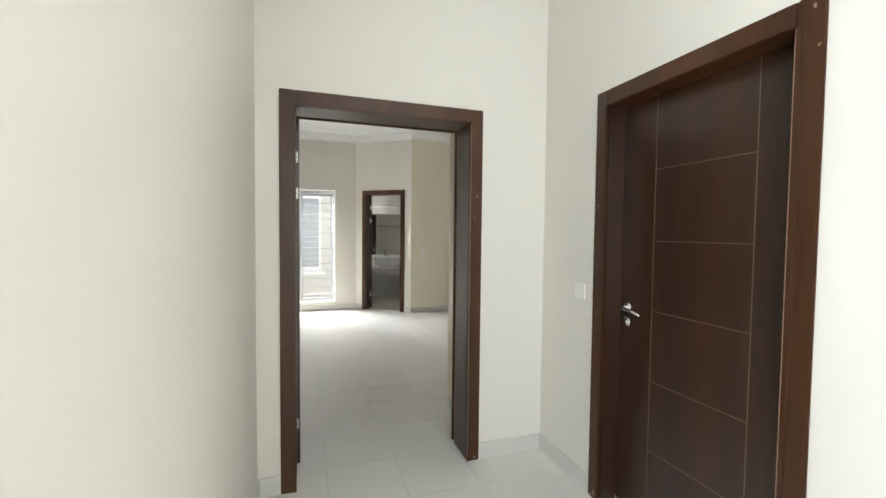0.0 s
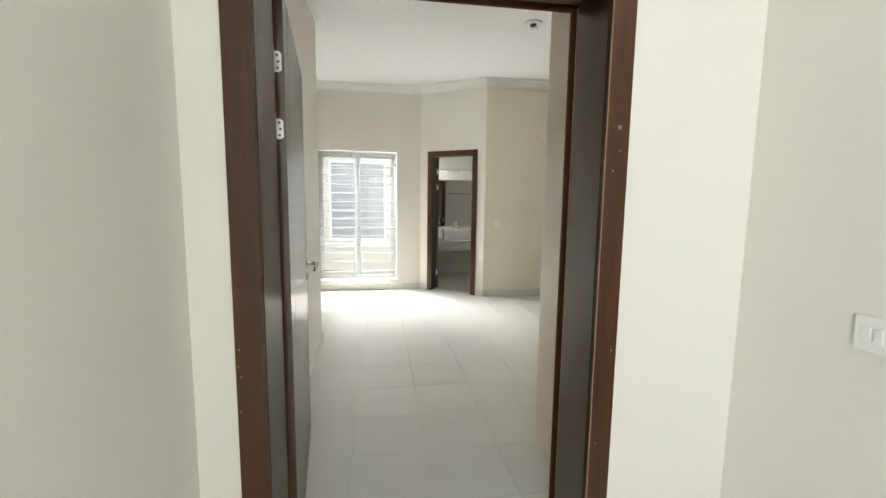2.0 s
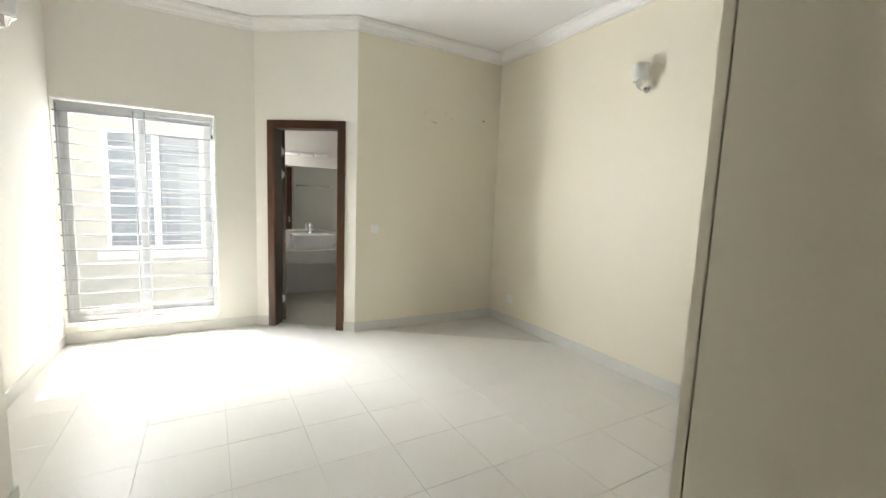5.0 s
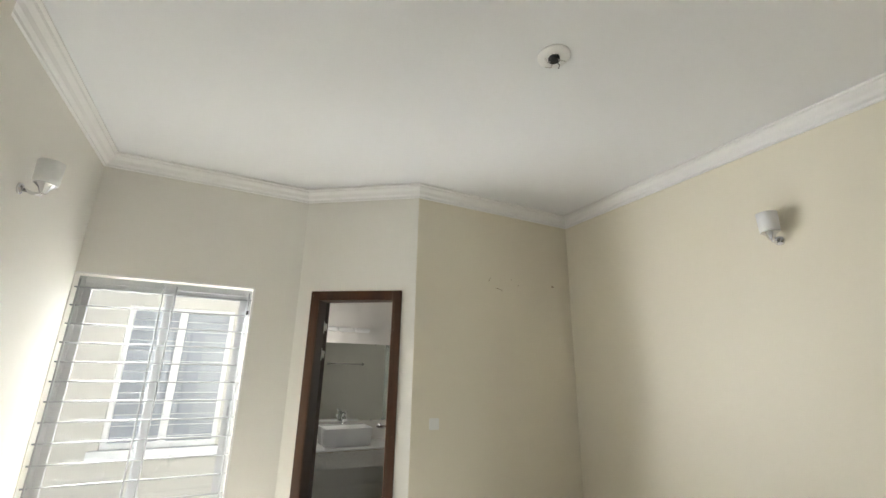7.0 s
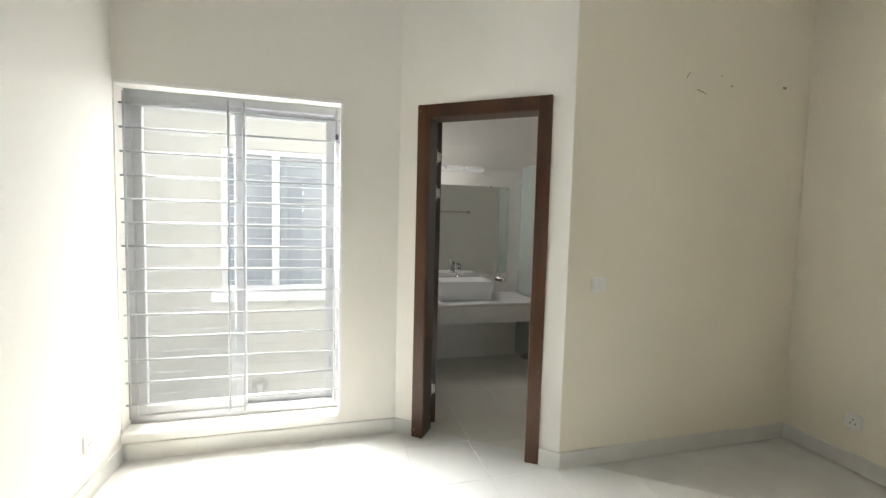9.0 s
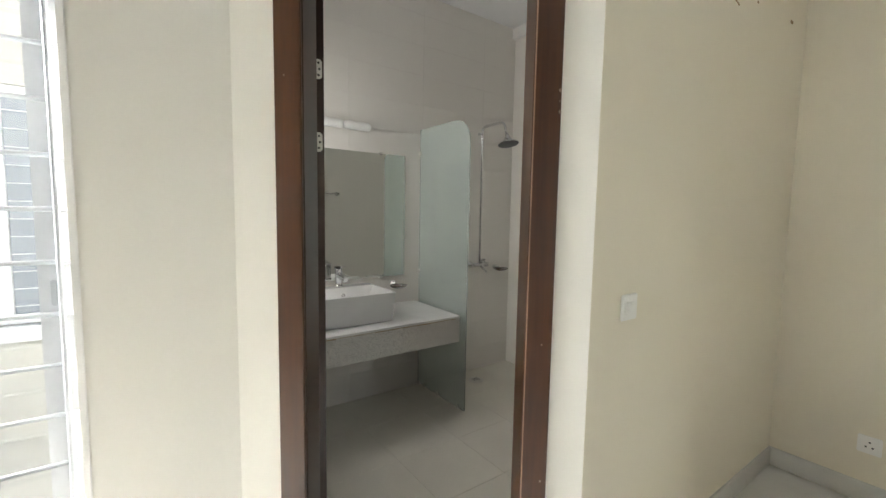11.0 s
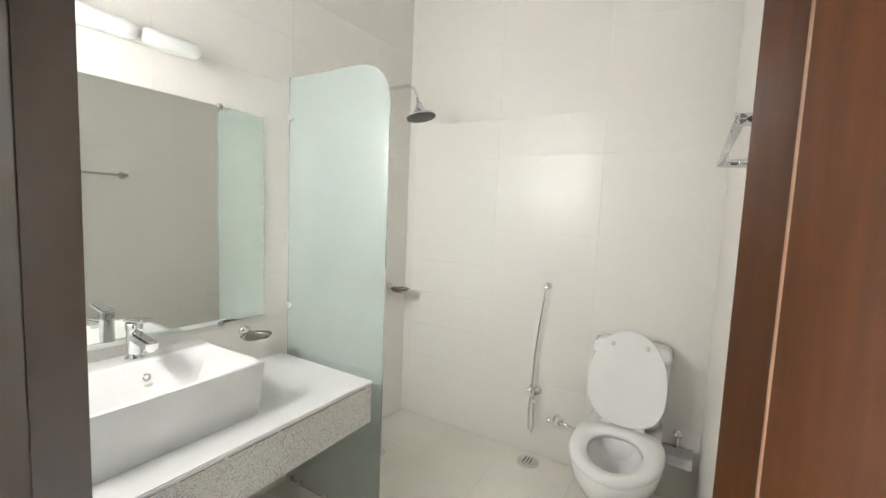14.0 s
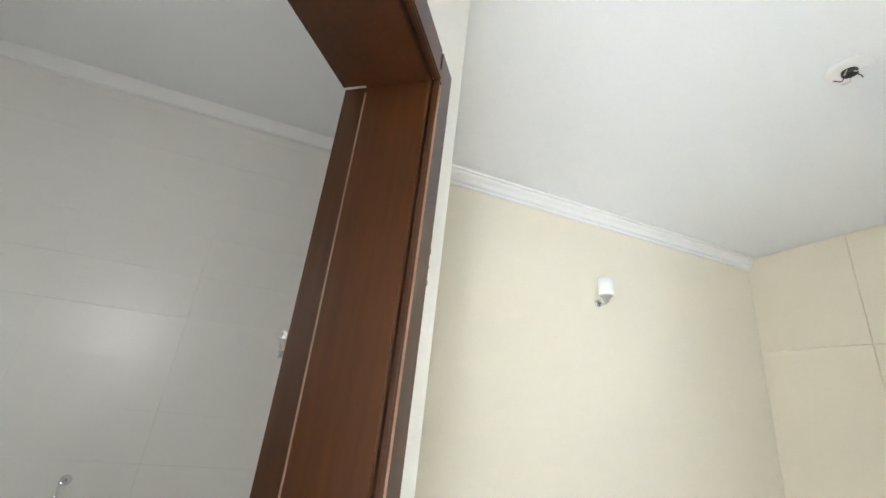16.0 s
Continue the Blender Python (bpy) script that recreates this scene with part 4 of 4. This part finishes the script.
# ---- shower ----
GX, GY0 = 0.652, 1.395
ss = thing("shower_screen", "frosted glass shower screen with a rounded top corner", "shower screen", pose(GX, BY1, 0))
out = [(-0.003, 0.012), (GY0 - BY1, 0.012)] + [(p.x, p.y) for p in arc((GY0 - BY1 + 0.16, 1.83, 0), (-1, 0, 0), (0, 1, 0), 0.16, 0, 90, 10)] + [(-0.003, 1.99)]
part("pane", prism(bmesh.new(), out, -0.004, 0.004, m=Matrix(((0, 0, 1, 0), (1, 0, 0, 0), (0, 1, 0, 0), (0, 0, 0, 1)))), FROST, ss).visible_shadow = False
for y, z in ((-0.014, 1.81), (-0.014, 0.911), (-0.03, 0.02), (-0.10, 0.02), (-0.28, 0.02), (-0.52, 0.02)):
    part("clip", lathe(bmesh.new(), [(0.013, -0.014), (0.015, -0.010), (0.015, 0.010), (0.013, 0.014)], m=pose(0, y, z, 0, 90, 0), seg=14), STEEL, ss, "round steel glass clip")

SX = 1.232
sh = thing("shower_set", "chrome overhead shower on a riser with a wall mixer", "shower", pose(SX, BY1, 0))
part("riser", tube(bmesh.new(), [(0, -0.045, 0.94), (0, -0.045, 2.05)] + arc((0, -0.075, 2.05), (0, 1, 0), (0, 0, 1), 0.03, 20, 80, 4) + [(0, -0.10, 2.085), (0, -0.26, 2.085)]
                   + arc((0, -0.26, 2.03), (0, 0, 1), (0, -1, 0), 0.055, 15, 75, 4) + [(0, -0.34, 1.97)], 0.010), CHROME, sh, "chrome riser pipe and arm")
part("bracket", tube(bmesh.new(), [(0, -0.001, 2.03), (0, -0.045, 2.03)], 0.012), CHROME, sh)
part("shower_head", lathe(bmesh.new(), [(0.014, 0.085), (0.018, 0.065), (0.030, 0.045), (0.050, 0.026), (0.076, 0.014), (0.082, 0.008), (0.082, 0.002)], m=pose(0, -0.355, 1.905, -12, 0, 0), seg=28), CHROME, sh, "round chrome shower head")
part("spray_plate", lathe(bmesh.new(), [(0.079, 0.0035), (0.079, -0.001), (0.070, -0.003), (0.012, -0.004)], m=pose(0, -0.355, 1.905, -12, 0, 0), seg=28), RUBBERGREY, sh, "dark grey spray plate")
part("mixer", tube(bmesh.new(), [(-0.085, -0.05, 0.93), (0.085, -0.05, 0.93)], 0.019, seg=14), CHROME, sh, "chrome wall mixer")
part("mixer_lever", tube(bmesh.new(), [(0, -0.055, 0.945), (0, -0.075, 0.975), (0, -0.12, 0.985)], [0.013, 0.010, 0.008]), CHROME, sh)
part("spout", tube(bmesh.new(), [(0, -0.06, 0.92), (0, -0.10, 0.90), (0, -0.13, 0.89), (0, -0.14, 0.875)], 0.011), CHROME, sh)
for x in (-0.075, 0.075):
    part("wall_rose", lathe(bmesh.new(), [(0.03, 0.001), (0.03, 0.006), (0.016, 0.014), (0.014, 0.05)], m=pose(x, 0, 0.93, 90, 0, 0), seg=18), CHROME, sh)


def soap_dish(m):
    s = thing("soap_dish", "brown glass soap dish in a chrome wall holder", "soap dish", m, "soap dishes")
    part("wall_rose", lathe(bmesh.new(), [(0.026, 0.001), (0.026, 0.006), (0.02, 0.012), (0.010, 0.016), (0.010, 0.04)], m=pose(0, 0, 0.01, 90, 0, 0), seg=18), CHROME, s)
    part("ring", tube(bmesh.new(), arc((0, -0.085, 0.0), (1, 0, 0), (0, 1, 0), 0.05, 0, 360, 20), 0.004, seg=8, caps=False), CHROME, s, "chrome ring")
    part("dish", lathe(bmesh.new(), [(0.022, -0.014), (0.045, -0.006), (0.06, 0.008), (0.058, 0.010), (0.042, 0.0), (0.02, -0.008)], c=(0, -0.085, 0), seg=24, sx=1.12), AMBER, s, "oval brown glass dish")
    return s


sd = soap_dish(pose(0.42, BY1, 0.822))
copy_thing(sd, pose(1.45, BY1, 0.883))


def floor_drain(m):
    s = thing("floor_drain", "round metal floor drain cover set in the tiles", "floor drain", m, "floor drains")
    part("ring", lathe(bmesh.new(), [(0.062, 0.0005), (0.062, 0.004), (0.05, 0.005), (0.05, 0.0015)], seg=28), STEEL, s)
    part("cover", lathe(bmesh.new(), [(0.047, 0.001), (0.047, 0.007), (0.03, 0.009)], seg=24), STEEL, s)
    for k in range(3):
        part("slot", B(-0.03, 0.03, -0.018 + 0.018 * k - 0.003, -0.018 + 0.018 * k + 0.003, 0.0085, 0.0098), DARK, s)
    return s


fd = floor_drain(pose(1.52, 1.02, 0))
copy_thing(fd, pose(1.085, 1.787, 0))

# ---- toilet corner ----
to = thing("toilet", "white ceramic close-coupled toilet with its lid raised", "toilet", pose(BX1, 0.53, 0, 0, 0, 180))


def oval(n, cx, rx_front, rx_back, ry):
    pts = []
    for k in range(n):
        a = 2 * math.pi * k / n
        c = math.cos(a)
        pts.append((cx + c * (rx_front if c > 0 else rx_back), ry * math.sin(a)))
    return pts


def loft(sections, close_top=True, smooth=True):
    """A skin over outlines at heights: (outline, z)."""
    bm = bmesh.new()
    rings = [[bm.verts.new((x, y, z)) for x, y in o] for o, z in sections]
    n = len(rings[0])
    for a, b in zip(rings, rings[1:]):
        for k in range(n):
            bm.faces.new((a[k], a[(k + 1) % n], b[(k + 1) % n], b[k])).smooth = smooth
    bm.faces.new(rings[0][::-1])
    bm.faces.new(rings[-1])
    return bm


part("pan", loft([(oval(36, 0.36, 0.15, 0.16, 0.11), 0.002), (oval(36, 0.36, 0.145, 0.155, 0.105), 0.05), (oval(36, 0.38, 0.16, 0.20, 0.115), 0.16), (oval(36, 0.41, 0.24, 0.25, 0.155), 0.27),
                  (oval(36, 0.43, 0.275, 0.27, 0.18), 0.34), (oval(36, 0.43, 0.285, 0.28, 0.186), 0.385), (oval(36, 0.43, 0.282, 0.275, 0.183), 0.395), (oval(36, 0.46, 0.20, 0.17, 0.125), 0.395),
                  (oval(36, 0.46, 0.17, 0.15, 0.105), 0.34), (oval(36, 0.44, 0.09, 0.09, 0.06), 0.22), (oval(36, 0.43, 0.05, 0.05, 0.04), 0.19)]), CERAMIC, to, "white ceramic pan")


def seat_outline(n, cx, front, back, ry, square=0.62):
    """An oval whose rear half is squared off."""
    pts = []
    for k in range(n):
        c, d = math.cos(2 * math.pi * k / n), math.sin(2 * math.pi * k / n)
        if c >= 0:
            pts.append((cx + c * front, ry * d))
        else:
            pts.append((cx - back * abs(c) ** square, math.copysign(ry * abs(d) ** square, d)))
    return pts


def soft_box(n, cx, hx, hy, square=0.32):
    """A rectangle with generous round corners."""
    pts = []
    for k in range(n):
        c, d = math.cos(2 * math.pi * k / n), math.sin(2 * math.pi * k / n)
        pts.append((cx + math.copysign(hx * abs(c) ** square, c), math.copysign(hy * abs(d) ** square, d)))
    return pts


part("deck", loft([(soft_box(36, 0.17, 0.15, 0.12), 0.27), (soft_box(36, 0.17, 0.16, 0.155), 0.33), (soft_box(36, 0.17, 0.165, 0.165), 0.392), (soft_box(36, 0.17, 0.160, 0.160), 0.3955)]), CERAMIC, to, "white ceramic deck behind the bowl")
bm = loft([(seat_outline(44, 0.43, 0.287, 0.205, 0.188), 0.398), (seat_outline(44, 0.43, 0.290, 0.207, 0.190), 0.408), (seat_outline(44, 0.43, 0.280, 0.198, 0.182), 0.420), (oval(44, 0.46, 0.190, 0.135, 0.112), 0.418), (oval(44, 0.46, 0.182, 0.13, 0.106), 0.400), (seat_outline(44, 0.43, 0.287, 0.205, 0.188), 0.398)])
bm.faces.ensure_lookup_table()
for fc in [f for f in bm.faces if len(f.verts) > 4]:
    bm.faces.remove(fc)
part("seat", bm, LIDPLASTIC, to, "white plastic seat ring")
lid = bmesh.new()
lo = [(y, x) for x, y in seat_outline(44, 0.20, 0.248, 0.205, 0.171, 0.75)]
prism(lid, lo, -0.010, 0.010, bevel=0.006)
lb = part("lid", lid, LIDPLASTIC, to, "white raised plastic lid")
lb.matrix_local = pose(0.232, 0, 0.425) @ Matrix(((0, -0.14, 0.99, 0), (1, 0, 0, 0), (0, 0.99, 0.14, 0), (0, 0, 0, 1)))
for y in (-0.075, 0.075):
    b2 = part("bumper", lathe(bmesh.new(), [(0.011, 0), (0.011, 0.006), (0.008, 0.008)], m=pose(0, 0, 0.010), seg=12), STEEL, lb, "small grey bumper")
    b2.matrix_local = Matrix.Translation((y, 0.375, 0))
    part("hinge", tube(bmesh.new(), [(0.235, y - 0.02, 0.425), (0.235, y + 0.02, 0.425)], 0.012), LIDPLASTIC, to, "white lid hinge")
part("cistern", loft([(soft_box(40, 0.092, 0.062, 0.135), 0.396), (soft_box(40, 0.092, 0.074, 0.152), 0.43), (soft_box(40, 0.092, 0.082, 0.170), 0.56), (soft_box(40, 0.092, 0.084, 0.176), 0.735)]), CERAMIC, to, "white ceramic cistern")
part("cistern_lid", loft([(soft_box(40, 0.092, 0.085, 0.178), 0.7365), (soft_box(40, 0.092, 0.086, 0.180), 0.760), (soft_box(40, 0.092, 0.080, 0.172), 0.784), (soft_box(40, 0.092, 0.064, 0.150), 0.796), (soft_box(40, 0.092, 0.040, 0.115), 0.7995)]), CERAMIC, to, "white ceramic cistern lid")
part("flush_button", lathe(bmesh.new(), [(0.024, 0.80), (0.024, 0.805), (0.02, 0.808)], c=(0.095, 0, 0)), CHROME, to, "chrome flush button")

hs = thing("bidet_spray", "chrome hand spray with a flexible hose on the wall", "bidet spray", pose(BX1, 1.0, 0))
part("holder", lathe(bmesh.new(), [(0.02, 0.001), (0.02, 0.008), (0.012, 0.014), (0.011, 0.045)], m=pose(0, -0.005, 1.005, 0, -90, 0), seg=16), CHROME, hs)
part("hose", tube(bmesh.new(), [(-0.045, -0.005, 1.0), (-0.047, 0.0, 0.93), (-0.045, 0.018, 0.80), (-0.04, 0.035, 0.62), (-0.04, 0.04, 0.48), (-0.042, 0.045, 0.38), (-0.045, 0.052, 0.26), (-0.05, 0.045, 0.17),
                              (-0.05, 0.03, 0.145), (-0.05, 0.018, 0.18), (-0.05, 0.02, 0.26), (-0.05, 0.025, 0.36)], 0.006, seg=10), CHROME, hs, "flexible chrome hose")
part("valve", lathe(bmesh.new(), [(0.026, 0.001), (0.026, 0.006), (0.014, 0.012), (0.014, 0.05)], m=pose(0, 0.02, 0.385, 0, -90, 0), seg=16), CHROME, hs)
part("valve_knob", tube(bmesh.new(), [(-0.035, 0.02, 0.385), (-0.035, 0.062, 0.385), (-0.035, 0.075, 0.39)], [0.012, 0.013, 0.009]), CHROME, hs)
part("spray_head", tube(bmesh.new(), [(-0.04, 0.05, 0.42), (-0.06, 0.035, 0.40), (-0.06, 0.03, 0.36)], [0.008, 0.012, 0.013]), CHROME, hs)

av = thing("angle_valve", "chrome angle valve with a bent pipe to the cistern", "valve", pose(BX1, 0.89, 0.245))
part("rose", lathe(bmesh.new(), [(0.028, 0.001), (0.028, 0.005), (0.015, 0.010), (0.013, 0.055)], m=pose(0, 0, 0, 0, -90, 0), seg=16), CHROME, av)
part("knob", tube(bmesh.new(), [(-0.04, 0.01, 0), (-0.04, 0.045, 0), (-0.04, 0.055, 0)], [0.011, 0.015, 0.012]), CHROME, av)
part("pipe", tube(bmesh.new(), [(-0.045, -0.005, 0), (-0.05, -0.06, 0.01), (-0.05, -0.10, -0.005), (-0.045, -0.125, -0.05), (-0.03, -0.13, -0.09)], 0.008), CHROME, av)

ph = thing("paper_holder", "chrome toilet paper holder with a curved cover", "paper holder", pose(BX1, 0.30, 0.28))
part("wall_rose", lathe(bmesh.new(), [(0.024, 0.001), (0.024, 0.01), (0.012, 0.018)], m=pose(0, 0, 0.07, 0, -90, 0), seg=16), CHROME, ph)
part("arm", tube(bmesh.new(), [(-0.015, 0, 0.07), (-0.06, 0, 0.06), (-0.07, 0, 0.03)], 0.007), CHROME, ph)
bm = bmesh.new()
pr = [(p.x, p.z) for p in arc((-0.07, 0, -0.02), (1, 0, 0), (0, 0, 1), 0.055, -40, 200, 14)]
a = [bm.verts.new((x, -0.065, z)) for x, z in pr]
b = [bm.verts.new((x, 0.065, z)) for x, z in pr]
for k in range(len(pr) - 1):
    bm.faces.new((a[k], a[k + 1], b[k + 1], b[k])).smooth = True
bmesh.ops.solidify(bm, geom=bm.faces[:], thickness=0.002)
part("cover", bm, CHROME, ph, "curved chrome cover")
part("rod", tube(bmesh.new(), [(-0.07, -0.06, -0.03), (-0.07, 0.06, -0.03)], 0.008), CHROME, ph)

tr = thing("towel_rail", "chrome towel rail on the tiled wall", "towel rail", pose(0, BY0, 1.557))
for x in (0.11, 0.664):
    part("post", lathe(bmesh.new(), [(0.024, 0.001), (0.024, 0.007), (0.012, 0.012), (0.010, 0.07), (0.013, 0.075)], m=pose(x, 0, 0, -90, 0, 0), seg=16), CHROME, tr)
part("rail", tube(bmesh.new(), [(0.10, 0.068, 0), (0.674, 0.068, 0)], 0.008), CHROME, tr)

# ---- tiles ----
lay(fl, X_L, X_R, Y_HB, Y_W, -1.235, -2.449, 0.4085, 0.4085, 0.0019, TILE, Matrix(), cuts=[(-CN.x, -CN.y, 0.10)])
lay(fl_b, BX0, BX1, 0.0, BY1, -0.40, 0.35, 0.4125, 0.4125, 0.0012, BATHTILE, Matrix.Translation((0, 0, -0.002)), cuts=[(CN.x, CN.y, -0.10)])


def facing(origin, ax, out):
    ax, out = Vector(ax), Vector(out)
    return Matrix(((ax.x, 0, out.x, origin[0]), (ax.y, 0, out.y, origin[1]), (0, 1, 0, origin[2]), (0, 0, 0, 1)))


TW, TH, TJ, TO = 0.60, 0.2195, 0.0006, 1.737 - 7 * 0.2195
lay(w_mir, BX0, BX1, 0, HB, 0.07, TO, TW, TH, TJ, WALLTILE, facing((0, BY1, 0), (1, 0, 0), (0, -1, 0)), name="wall_tile", wobble=0.03)
lay(w_far, -BY1, -BY0, 0, HB, -BY1 + 0.05, TO, TW, TH, TJ, WALLTILE, facing((BX1, 0, 0), (0, -1, 0), (-1, 0, 0)), name="wall_tile", wobble=0.03)
lay(w_beige, -BX1, 0.0, 0, HB, -BX1, TO, TW, TH, TJ, WALLTILE, facing((0, BY0, 0), (-1, 0, 0), (0, 1, 0)), name="wall_tile", wobble=0.03)
for a, b, c, d in ((0.80, BWIN[0], 0, HB), (BWIN[0], BWIN[1], 0, BWIN[2]), (BWIN[0], BWIN[1], BWIN[3], HB), (BWIN[1], BY1, 0, HB)):
    lay(w_bl, a, b, c, d, BY1, TO, TW, TH, TJ, WALLTILE, facing((BX0, 0, 0), (0, 1, 0), (1, 0, 0)), name="wall_tile", wobble=0.03)
